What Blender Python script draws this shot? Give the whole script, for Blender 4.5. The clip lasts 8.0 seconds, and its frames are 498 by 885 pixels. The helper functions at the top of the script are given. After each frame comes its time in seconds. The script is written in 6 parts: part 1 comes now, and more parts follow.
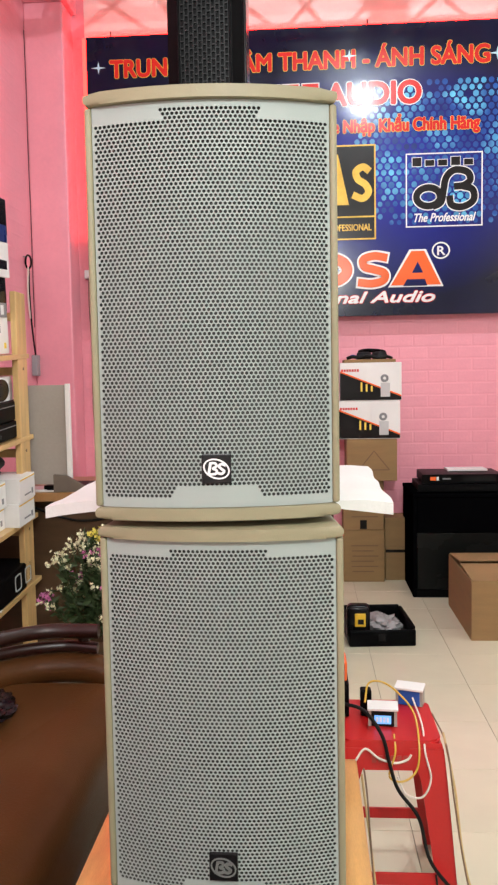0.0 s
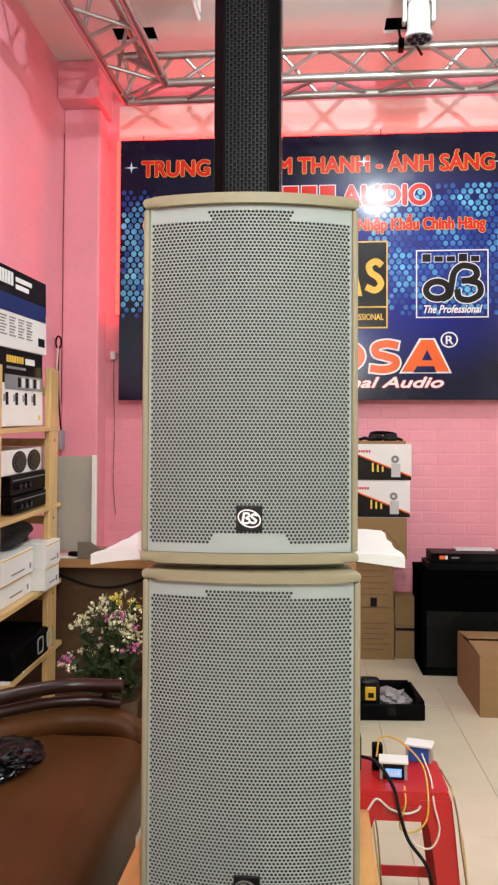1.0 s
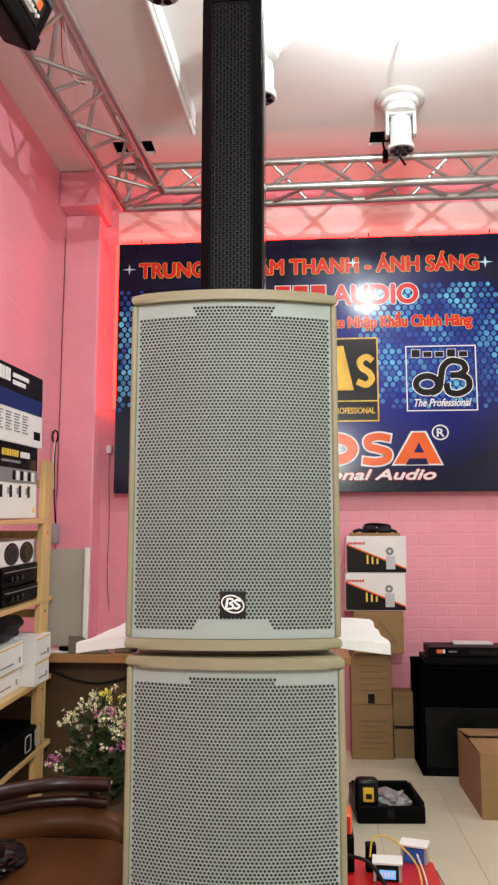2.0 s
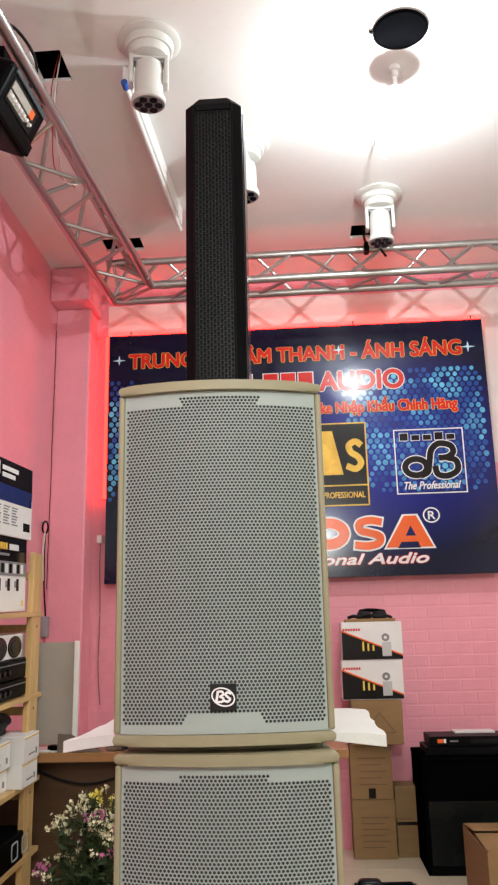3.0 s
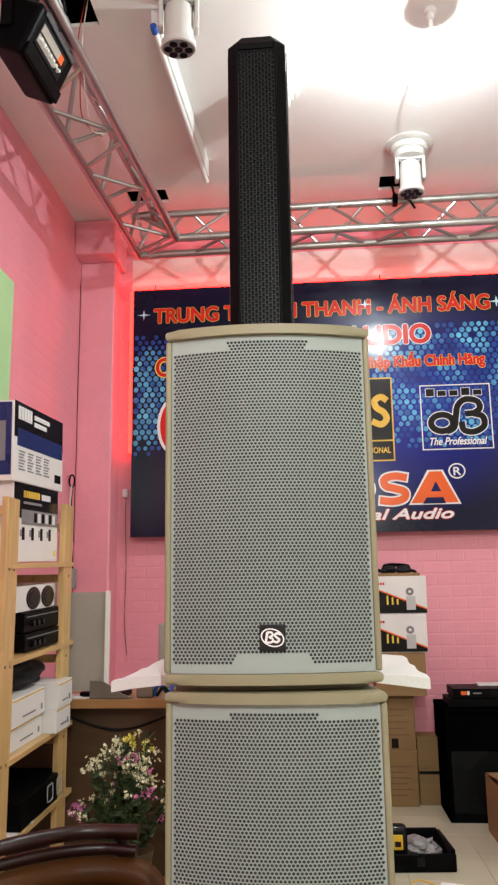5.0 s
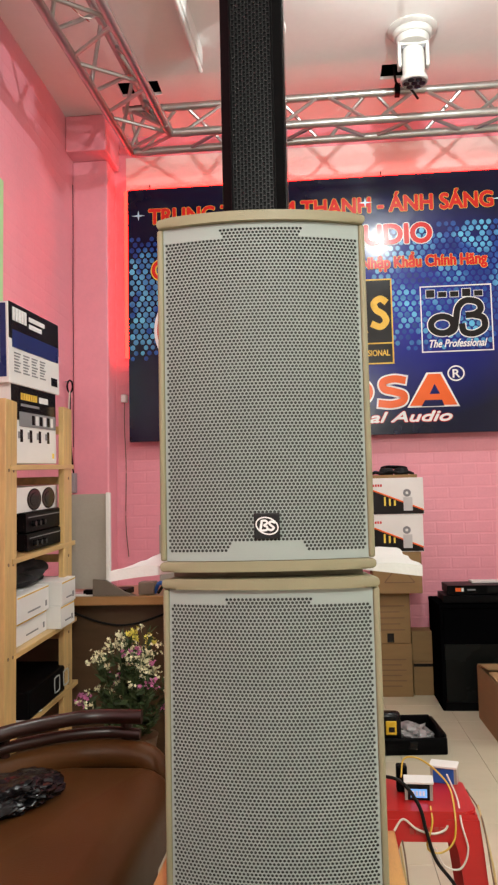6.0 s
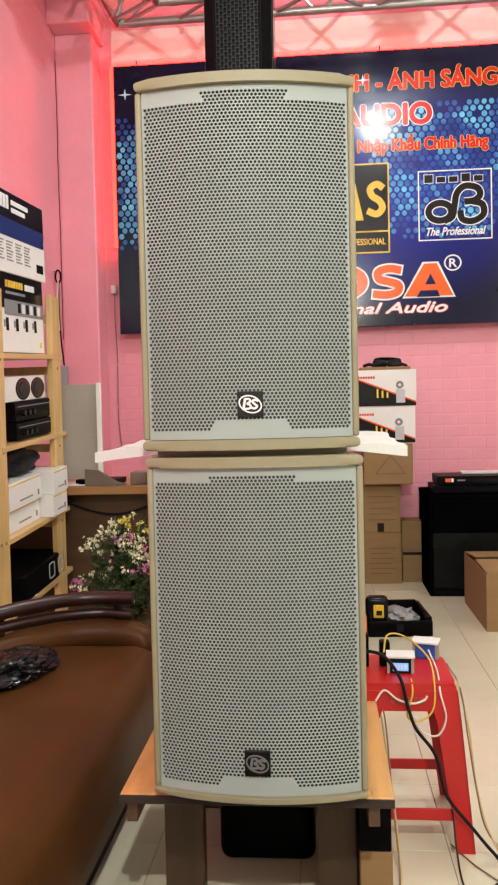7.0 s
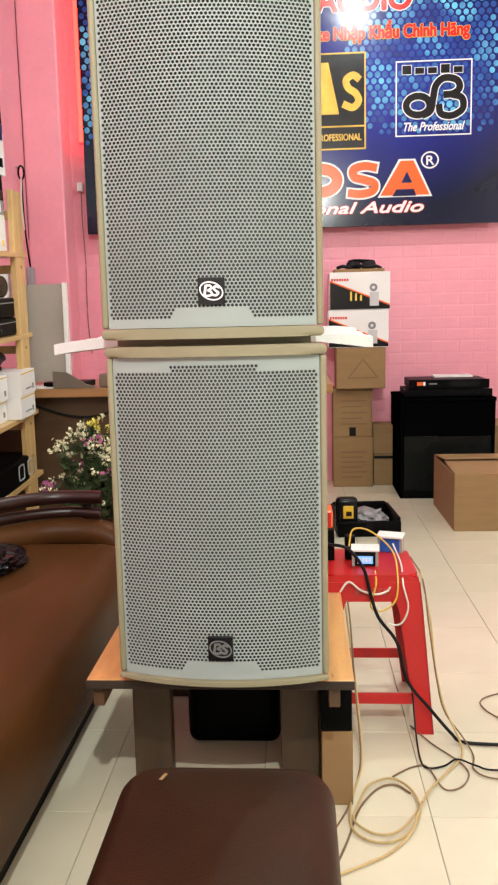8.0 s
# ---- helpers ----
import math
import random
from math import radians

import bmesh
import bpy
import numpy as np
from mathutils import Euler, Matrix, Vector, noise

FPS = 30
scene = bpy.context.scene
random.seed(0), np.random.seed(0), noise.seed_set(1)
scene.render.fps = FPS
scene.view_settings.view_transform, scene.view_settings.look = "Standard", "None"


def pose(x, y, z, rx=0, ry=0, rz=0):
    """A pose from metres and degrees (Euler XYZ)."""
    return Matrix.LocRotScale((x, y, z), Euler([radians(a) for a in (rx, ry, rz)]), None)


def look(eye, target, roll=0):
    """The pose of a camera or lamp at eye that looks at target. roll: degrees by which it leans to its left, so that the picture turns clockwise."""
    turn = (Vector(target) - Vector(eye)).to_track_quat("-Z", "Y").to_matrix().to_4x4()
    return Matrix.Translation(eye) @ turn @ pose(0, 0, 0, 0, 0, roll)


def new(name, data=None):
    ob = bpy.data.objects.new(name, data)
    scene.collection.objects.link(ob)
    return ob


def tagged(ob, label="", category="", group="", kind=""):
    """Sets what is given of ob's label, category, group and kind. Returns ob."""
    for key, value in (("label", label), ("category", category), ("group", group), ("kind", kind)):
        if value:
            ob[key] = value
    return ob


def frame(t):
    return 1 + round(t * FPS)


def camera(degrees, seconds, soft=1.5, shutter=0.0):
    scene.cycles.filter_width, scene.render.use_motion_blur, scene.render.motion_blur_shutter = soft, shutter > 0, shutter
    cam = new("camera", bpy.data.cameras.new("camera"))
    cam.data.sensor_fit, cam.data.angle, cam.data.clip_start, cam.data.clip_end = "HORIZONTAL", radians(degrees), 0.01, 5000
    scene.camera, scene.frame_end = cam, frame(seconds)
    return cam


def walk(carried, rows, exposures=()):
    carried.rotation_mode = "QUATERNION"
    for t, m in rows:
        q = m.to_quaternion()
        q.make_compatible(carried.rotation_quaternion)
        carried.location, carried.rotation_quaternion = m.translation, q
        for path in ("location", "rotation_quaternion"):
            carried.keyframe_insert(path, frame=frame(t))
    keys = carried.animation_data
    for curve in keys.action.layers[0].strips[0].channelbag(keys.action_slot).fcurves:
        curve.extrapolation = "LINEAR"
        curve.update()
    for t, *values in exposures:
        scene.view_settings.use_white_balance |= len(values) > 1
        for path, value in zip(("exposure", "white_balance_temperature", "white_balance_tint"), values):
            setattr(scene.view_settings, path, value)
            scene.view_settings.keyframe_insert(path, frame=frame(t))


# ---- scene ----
cam = camera(33.9, 8.0, soft=2.3)
PATH = [
    (0, (0.185, -1.397, 1.375), (0.046, 0.592, 1.22), -1.0),
    (0.5, (0.157, -1.528, 1.348), (0.007, 0.466, 1.315), 0.0),
    (1, (0.157, -1.603, 1.327), (-0.003, 0.39, 1.38), 0.3),
    (1.5, (0.176, -1.63, 1.311), (0.016, 0.357, 1.475), 0.5),
    (2.8, (0.201, -1.645, 1.305), (0.065, 0.298, 1.761), -1.3),
    (3, (0.203, -1.648, 1.309), (0.072, 0.286, 1.799), -1.3),
    (3.5, (0.2, -1.65, 1.308), (0.071, 0.268, 1.86), -1.2),
    (4, (0.185, -1.65, 1.305), (0.045, 0.264, 1.87), -1.0),
    (4.5, (0.158, -1.65, 1.297), (0.0, 0.276, 1.811), -0.9),
    (5, (0.134, -1.644, 1.28), (-0.039, 0.309, 1.674), -0.8),
    (6.5, (0.156, -1.618, 1.224), (-0.027, 0.372, 1.284), -1.4),
    (7, (0.168, -1.603, 1.203), (-0.009, 0.388, 1.129), -1.3),
    (7.5, (0.181, -1.593, 1.178), (0.013, 0.39, 0.981), -1.0),
    (8, (0.194, -1.579, 1.159), (0.071, 0.396, 0.866), -1.3),
]
walk(cam, [(t, look(eye, target, roll)) for t, eye, target, roll in PATH], [(0, 0.20, 6200, 6), (1.5, 0.04, 6300, 5), (3, -0.16, 6350, 5), (4.5, -0.16, 6350, 5), (6.5, 0.0, 6700, 5), (8, 0.34, 6400, 4)])

# ---- world and lamps ----
world = bpy.data.worlds.new("night")
world.use_nodes = True
world.node_tree.nodes["Background"].inputs[0].default_value = (0.02, 0.02, 0.025, 1)
world.node_tree.nodes["Background"].inputs[1].default_value = 0.3
scene.world = world

BULB = (0.74, 1.95, 3.93)
REAR = (0.42, -2.60, 2.95)


def point_lamp(name, place, watts, radius, colour):
    data = bpy.data.lights.new(name, "POINT")
    data.energy, data.shadow_soft_size, data.color = watts, radius, colour
    lamp = new(name, data)
    lamp.location = place
    return lamp


point_lamp("bulb_light", BULB, 85, 0.03, (0.92, 0.98, 1.0))
point_lamp("rear_bulb_light", REAR, 225, 0.02, (1.0, 0.985, 0.95))
# Fill light added at the unseen right wall; no lamp is known there.
data = bpy.data.lights.new("wall_tube_light", "AREA")
data.shape, data.size, data.size_y, data.energy, data.color = "RECTANGLE", 1.2, 0.30, 20, (1.0, 0.985, 0.95)
side_lamp = new("wall_tube_light", data)
side_lamp.matrix_world = look((2.90, 1.55, 2.50), (0.0, 1.55, 1.1))


# ---- materials ----
def mat(name, col, rough=0.5, metal=0.0, var=0.12, scale=6.0, bump=0.08, bscale=90.0, spec=0.5, coat=0.0, grain=None, island=0.0, obrand=0.0):
    m = bpy.data.materials.new(name)
    m.use_nodes = True
    nt = m.node_tree
    b = nt.nodes["Principled BSDF"]
    co = nt.nodes.new("ShaderNodeTexCoord")
    mp = nt.nodes.new("ShaderNodeMapping")
    nt.links.new(co.outputs["Object"], mp.inputs[0])
    if grain:
        mp.inputs["Scale"].default_value = grain
    n1 = nt.nodes.new("ShaderNodeTexNoise")
    n1.inputs["Scale"].default_value, n1.inputs["Detail"].default_value = scale, 5
    n2 = nt.nodes.new("ShaderNodeTexNoise")
    n2.inputs["Scale"].default_value, n2.inputs["Detail"].default_value = bscale, 3
    for n in (n1, n2):
        nt.links.new(mp.outputs[0], n.inputs["Vector"])
    add = nt.nodes.new("ShaderNodeMath")
    add.operation = "MULTIPLY_ADD"
    add.inputs[1].default_value = 0.35
    nt.links.new(n2.outputs[0], add.inputs[0])
    nt.links.new(n1.outputs[0], add.inputs[2])
    fac = add.outputs[0]
    if island or obrand:
        rnd = nt.nodes.new("ShaderNodeNewGeometry" if island else "ShaderNodeObjectInfo")
        more = nt.nodes.new("ShaderNodeMath")
        more.operation = "MULTIPLY_ADD"
        more.inputs[1].default_value = island or obrand
        nt.links.new(rnd.outputs["Random Per Island" if island else "Random"], more.inputs[0])
        nt.links.new(fac, more.inputs[2])
        fac = more.outputs[0]
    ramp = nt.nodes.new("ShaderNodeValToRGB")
    lo, hi = ramp.color_ramp.elements
    lo.position, hi.position = 0.35, 1.0 + 0.5 * (island or obrand)
    lo.color = (*[max(0, c * (1 - var)) for c in col], 1)
    hi.color = (*[min(1, c * (1 + var)) for c in col], 1)
    nt.links.new(fac, ramp.inputs[0])
    nt.links.new(ramp.outputs[0], b.inputs["Base Color"])
    rr = nt.nodes.new("ShaderNodeMapRange")
    rr.inputs["To Min"].default_value, rr.inputs["To Max"].default_value = max(0.02, rough - 0.1), min(1, rough + 0.1)
    nt.links.new(n1.outputs[0], rr.inputs["Value"])
    nt.links.new(rr.outputs[0], b.inputs["Roughness"])
    b.inputs["Metallic"].default_value = metal
    b.inputs["Specular IOR Level"].default_value = spec
    b.inputs["Coat Weight"].default_value = coat
    if bump:
        bp = nt.nodes.new("ShaderNodeBump")
        bp.inputs["Strength"].default_value, bp.inputs["Distance"].default_value = bump, 0.002
        nt.links.new(n2.outputs[0], bp.inputs["Height"])
        nt.links.new(bp.outputs[0], b.inputs["Normal"])
    return m


def glow(name, col, strength):
    m = bpy.data.materials.new(name)
    m.use_nodes = True
    b = m.node_tree.nodes["Principled BSDF"]
    b.inputs["Base Color"].default_value = (*col, 1)
    b.inputs["Emission Color"].default_value = (*col, 1)
    b.inputs["Emission Strength"].default_value = strength
    return m


PINK = mat("pink_wall_paint", (0.84, 0.335, 0.405), 0.42, var=0.10, scale=2.2, bump=0.35, bscale=45)
PINK_BRICK = mat("pink_painted_brick", (0.84, 0.335, 0.405), 0.42, var=0.10, scale=2.5, bump=0.4, bscale=50, obrand=0.10)
PALE_PINK = mat("pale_pink_wall_band", (0.80, 0.69, 0.66), 0.5, var=0.07, scale=1.8, bump=0.3, bscale=45)
GREEN = mat("green_wall_paint", (0.42, 0.80, 0.40), 0.5, var=0.06, bump=0.3, bscale=45)
WHITE_WALL = mat("white_bounce_wall", (0.74, 0.73, 0.71), 0.6, var=0.05, scale=2, bump=0.15, bscale=40)
GREY_WALL = mat("grey_unseen_wall", (0.30, 0.30, 0.29), 0.6, var=0.05, scale=2, bump=0.15, bscale=40)
CEIL = mat("white_ceiling_paint", (0.80, 0.79, 0.77), 0.6, var=0.05, scale=1.5, bump=0.08, bscale=30)
GROUT = mat("grey_grout", (0.40, 0.36, 0.29), 0.8, var=0.2)
TILE = mat("cream_floor_tile", (0.66, 0.615, 0.46), 0.16, var=0.07, scale=3, bump=0.02, bscale=8, coat=0.1, obrand=0.2)
# Both loudspeaker colours are set darker to offset the strong front lamp.
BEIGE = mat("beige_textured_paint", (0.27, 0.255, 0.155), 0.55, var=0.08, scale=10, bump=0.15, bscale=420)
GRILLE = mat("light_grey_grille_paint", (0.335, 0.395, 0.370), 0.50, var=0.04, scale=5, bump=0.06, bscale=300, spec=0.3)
FOAM_DARK = mat("dark_grille_foam", (0.058, 0.064, 0.060), 0.95, var=0.15, bump=0.3, bscale=300)
BLACK = mat("black_plastic", (0.0022, 0.0022, 0.0026), 0.40, var=0.2, bump=0.12, bscale=250, spec=0.05)
BLACK_GLOSS = mat("glossy_black_plastic", (0.006, 0.006, 0.007), 0.18, var=0.2, bump=0.02, spec=0.2)
BLACK_MATT = mat("deep_black_lacquer", (0.0018, 0.0018, 0.0022), 0.35, var=0.2, bump=0, spec=0.0)
BLACK_CLOTH = mat("black_cloth", (0.010, 0.010, 0.012), 0.85, var=0.3, bump=0.5, bscale=160)
BADGE = mat("black_badge", (0.006, 0.006, 0.007), 0.3, var=0.1, bump=0)
WHITE_INK = mat("white_ink", (0.82, 0.82, 0.82), 0.22, var=0.02, bump=0, spec=0.25)
# For the lower badge's mark, darker than the upper one's.
DARKER_INK = mat("darker_badge_ink", (0.16, 0.17, 0.16), 0.35, var=0.1, bump=0, spec=0.25)
GREY_INK = mat("grey_ink", (0.22, 0.22, 0.23), 0.4, var=0.05, bump=0, spec=0.25)
RED_INK = mat("red_ink", (0.62, 0.025, 0.02), 0.22, var=0.08, bump=0, spec=0.25)
ORANGE_INK = mat("orange_ink", (0.82, 0.14, 0.03), 0.22, var=0.08, bump=0, spec=0.25)
YELLOW_INK = mat("yellow_ink", (0.85, 0.62, 0.10), 0.22, var=0.05, bump=0, spec=0.25)
GOLD_INK = mat("gold_ink", (0.80, 0.50, 0.08), 0.22, var=0.3, scale=9, bump=0, spec=0.25)
BLUE_INK = mat("blue_ink", (0.014, 0.028, 0.13), 0.3, var=0.2, bump=0, spec=0.25)
DARK_INK = mat("dark_ink", (0.009, 0.007, 0.007), 0.22, var=0.1, bump=0, spec=0.25)
NAVY = mat("navy_banner_print", (0.005, 0.007, 0.042), 0.16, var=0.9, scale=1.3, bump=0.01, bscale=9, spec=0.36)
# the print runs from deep blue round the logos to near black at the rim
_n = NAVY.node_tree
_b = _n.nodes["Principled BSDF"]
_old = _b.inputs["Base Color"].links[0].from_socket
_co = _n.nodes.new("ShaderNodeTexCoord")
_mp = _n.nodes.new("ShaderNodeMapping")
_mp.inputs["Location"].default_value = (-0.75 / 1.15, 0, -2.72 / 0.85)
_mp.inputs["Scale"].default_value = (1 / 1.15, 0.0, 1 / 0.85)
_gr = _n.nodes.new("ShaderNodeTexGradient")
_gr.gradient_type = "SPHERICAL"
_rp = _n.nodes.new("ShaderNodeValToRGB")
_rp.color_ramp.elements[0].color = (0.003, 0.004, 0.018, 1)
_rp.color_ramp.elements[1].color = (0.020, 0.030, 0.46, 1)
_mx = _n.nodes.new("ShaderNodeMix")
_mx.data_type = "RGBA"
_mx.inputs[0].default_value = 0.75
_n.links.new(_co.outputs["Object"], _mp.inputs[0])
_n.links.new(_mp.outputs[0], _gr.inputs[0])
_n.links.new(_gr.outputs[1], _rp.inputs[0])
_n.links.new(_old, _mx.inputs["A"])
_n.links.new(_rp.outputs[0], _mx.inputs["B"])
_n.links.new(_mx.outputs["Result"], _b.inputs["Base Color"])
ALU = mat("brushed_aluminium_tube", (0.46, 0.455, 0.44), 0.34, metal=0.9, var=0.08, scale=12, bump=0.06)
WHITE_PLASTIC = mat("white_plastic", (0.78, 0.78, 0.76), 0.35, var=0.04, bump=0.03)
HEAD_PLASTIC = mat("off_white_lamp_housing", (0.58, 0.57, 0.54), 0.40, var=0.06, bump=0.03)
WHITE_CARD = mat("white_printed_card", (0.78, 0.77, 0.75), 0.4, var=0.04, bump=0.05, bscale=40)
CARD = mat("brown_cardboard", (0.27, 0.165, 0.068), 0.8, var=0.12, scale=5, bump=0.15, bscale=120, grain=(1, 1, 6))
PINE = mat("varnished_pine", (0.61, 0.40, 0.165), 0.38, var=0.25, scale=4, bump=0.08, bscale=60, grain=(9, 1.0, 9), coat=0.15)
PINE_UP = mat("varnished_pine_post", (0.61, 0.40, 0.165), 0.38, var=0.25, scale=4, bump=0.08, bscale=60, grain=(9, 9, 1.0), coat=0.15)
TABLE_WOOD = mat("orange_varnished_table_wood", (0.60, 0.33, 0.11), 0.3, var=0.3, scale=3, bump=0.06, bscale=50, grain=(10, 1.2, 10), coat=0.25)
# Leg wood darkened: the shade below the table is put into its colour.
LEG_WOOD = mat("shade_darkened_leg_wood", (0.055, 0.032, 0.015), 0.45, var=0.3, scale=4, bump=0.1, bscale=60, grain=(9, 9, 1.0))
# Raw edge wood; the shade on the table front is added to its colour.
EDGE_WOOD = mat("raw_shaded_edge_wood", (0.026, 0.016, 0.009), 0.6, var=0.4, scale=9, bump=0.3, bscale=80, grain=(1.5, 8, 8))
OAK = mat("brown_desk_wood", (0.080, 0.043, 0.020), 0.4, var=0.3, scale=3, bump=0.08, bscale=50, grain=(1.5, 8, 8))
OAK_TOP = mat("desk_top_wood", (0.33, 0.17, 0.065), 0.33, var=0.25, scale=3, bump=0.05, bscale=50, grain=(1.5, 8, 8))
LEATHER = mat("brown_leather", (0.080, 0.032, 0.0095), 0.40, var=0.22, scale=3.5, bump=0.35, bscale=220, spec=0.13)
# Sofa leather again, with the shade over the padded stool in its colour.
LEATHER_SHADED = mat("shaded_brown_leather", (0.028, 0.0100, 0.0035), 0.40, var=0.35, scale=5, bump=0.35, bscale=220, spec=0.14)
MAHOGANY = mat("dark_red_lacquered_wood", (0.022, 0.0065, 0.0045), 0.34, var=0.3, scale=3, bump=0.03, bscale=40, grain=(1, 8, 8), coat=0.06)
RED_PLASTIC = mat("red_plastic", (0.50, 0.011, 0.012), 0.33, var=0.10, scale=5, bump=0.05, bscale=160)
FOAM = mat("white_packing_foam", (0.72, 0.72, 0.70), 0.85, var=0.04, scale=5, bump=0.5, bscale=110)
GREY_BOARD = mat("grey_board_face", (0.36, 0.33, 0.29), 0.45, var=0.12, scale=3, bump=0.04)
STEM = mat("green_leaf", (0.028, 0.050, 0.014), 0.6, var=0.4, scale=9, bump=0.1, island=0.5)
BLOOM_WHITE = mat("cream_petal", (0.66, 0.64, 0.42), 0.7, var=0.3, bump=0, island=0.4)
BLOOM_PINK = mat("pink_petal", (0.55, 0.16, 0.36), 0.7, var=0.3, bump=0, island=0.4)
BLOOM_YELLOW = mat("yellow_petal", (0.75, 0.66, 0.12), 0.7, var=0.2, bump=0, island=0.3)
CABLE_BLACK = mat("black_rubber_cable", (0.006, 0.006, 0.006), 0.5, var=0.1, bump=0, spec=0.2)
CABLE_GOLD = mat("clear_gold_speaker_cable", (0.52, 0.38, 0.16), 0.3, var=0.15, bump=0, coat=0.4)
CABLE_WHITE = mat("white_cable", (0.72, 0.66, 0.58), 0.4, var=0.05, bump=0)
CABLE_YELLOW = mat("yellow_cable", (0.66, 0.42, 0.05), 0.4, var=0.05, bump=0)
CABLE_BROWN = mat("brown_cable", (0.18, 0.11, 0.06), 0.5, var=0.1, bump=0)
CABLE_RED = mat("red_cable", (0.35, 0.03, 0.02), 0.5, var=0.1, bump=0)
BLUE_PLASTIC = mat("blue_plastic", (0.02, 0.10, 0.42), 0.35, var=0.1, bump=0.03)
YELLOW_PLASTIC = mat("yellow_plastic", (0.72, 0.45, 0.02), 0.4, var=0.1, bump=0.03)
VOID = mat("void_shade", (0.004, 0.004, 0.004), 0.9, var=0.1, bump=0)
POLY = mat("black_polythene", (0.003, 0.003, 0.004), 0.24, var=0.2, scale=10, bump=0.2, bscale=25, spec=0.3)
CLEAR = mat("hazy_clear_polythene", (0.30, 0.30, 0.30), 0.22, var=0.3, scale=14, bump=0.6, bscale=30)
DARK_PANEL = mat("dark_grey_panel", (0.006, 0.007, 0.0065), 0.28, var=0.3, scale=3, bump=0.02, spec=0.15)
LED_RED = glow("red_led_strip", (1.0, 0.013, 0.010), 13.5)
BULB_GLOW = glow("lit_bulb", (1.0, 0.97, 0.92), 25.0)
SCREEN_GLOW = glow("lit_blue_display", (0.18, 0.45, 1.0), 0.6)

DOTS = bpy.data.materials.new("cyan_print_dots")
DOTS.use_nodes = True
_n = DOTS.node_tree
_g = _n.nodes.new("ShaderNodeNewGeometry")
_r = _n.nodes.new("ShaderNodeValToRGB")
_r.color_ramp.elements[0].color = (0.006, 0.014, 0.13, 1)
_r.color_ramp.elements[1].color = (0.15, 0.58, 0.84, 1)
_mid = _r.color_ramp.elements.new(0.45)
_mid.color = (0.015, 0.075, 0.34, 1)
_c = _n.nodes.new("ShaderNodeTexCoord")
_w = _n.nodes.new("ShaderNodeTexNoise")
_w.inputs["Scale"].default_value, _w.inputs["Detail"].default_value = 3.4, 2
_n.links.new(_c.outputs["Object"], _w.inputs["Vector"])
_a = _n.nodes.new("ShaderNodeMath")
_a.operation = "MULTIPLY_ADD"
_a.inputs[1].default_value = 0.42
_n.links.new(_g.outputs["Random Per Island"], _a.inputs[0])
_s = _n.nodes.new("ShaderNodeMapRange")
_s.inputs["From Min"].default_value, _s.inputs["From Max"].default_value = 0.34, 0.66
_s.inputs["To Min"].default_value, _s.inputs["To Max"].default_value = 0.0, 0.62
_n.links.new(_w.outputs[0], _s.inputs["Value"])
_n.links.new(_s.outputs[0], _a.inputs[2])
_n.links.new(_a.outputs[0], _r.inputs[0])
_n.links.new(_r.outputs[0], _n.nodes["Principled BSDF"].inputs["Base Color"])
_n.nodes["Principled BSDF"].inputs["Roughness"].default_value = 0.18


# ---- building helpers ----
def part(name, bm, material, parent=None, label="", smooth=False):
    me = bpy.data.meshes.new(name)
    bmesh.ops.recalc_face_normals(bm, faces=bm.faces)
    bm.to_mesh(me)
    bm.free()
    me.materials.append(material)
    if smooth:
        me.shade_smooth()
        me.set_sharp_from_angle(angle=radians(38))
    ob = new(name, me)
    if parent:
        ob.parent = parent
    if label:
        ob["label"] = label
    return ob


def thing(name, label, category, group="", at=(0, 0, 0), turn=0.0, kind=""):
    ob = new(name)
    ob.empty_display_size = 0.05
    ob.matrix_basis = pose(*at, 0, 0, turn)
    return tagged(ob, label, category, group, kind)


def box(bm, x0, x1, y0, y1, z0, z1, bevel=0.0, seg=2):
    made = bmesh.ops.create_cube(bm, size=1.0, matrix=Matrix.Translation(((x0 + x1) / 2, (y0 + y1) / 2, (z0 + z1) / 2)) @ Matrix.Diagonal((x1 - x0, y1 - y0, z1 - z0, 1)))
    if bevel:
        edges = list({e for v in made["verts"] for e in v.link_edges})
        bmesh.ops.bevel(bm, geom=edges, offset=bevel, segments=seg, affect="EDGES", profile=0.5)


def boxed(*a, **k):
    bm = bmesh.new()
    box(bm, *a, **k)
    return bm


def rod(bm, a, b, r, seg=12, r2=None):
    a, b = Vector(a), Vector(b)
    d = b - a
    m = Matrix.Translation((a + b) / 2) @ d.to_track_quat("Z", "Y").to_matrix().to_4x4()
    bmesh.ops.create_cone(bm, cap_ends=True, segments=seg, radius1=r, radius2=r if r2 is None else r2, depth=d.length, matrix=m)


def rodded(a, b, r, seg=16, r2=None):
    bm = bmesh.new()
    rod(bm, a, b, r, seg, r2)
    return bm


def smooth_line(points, steps=8):
    """A Catmull-Rom line through the points."""
    p = [Vector(q) for q in points]
    p = [2 * p[0] - p[1]] + p + [2 * p[-1] - p[-2]]
    line = []
    for i in range(1, len(p) - 2):
        for k in range(steps):
            t = k / steps
            line.append(0.5 * (2 * p[i] + (p[i + 1] - p[i - 1]) * t + (2 * p[i - 1] - 5 * p[i] + 4 * p[i + 1] - p[i + 2]) * t * t + (3 * p[i] - p[i - 1] - 3 * p[i + 1] + p[i + 2]) * t ** 3))
    line.append(p[-2])
    return line


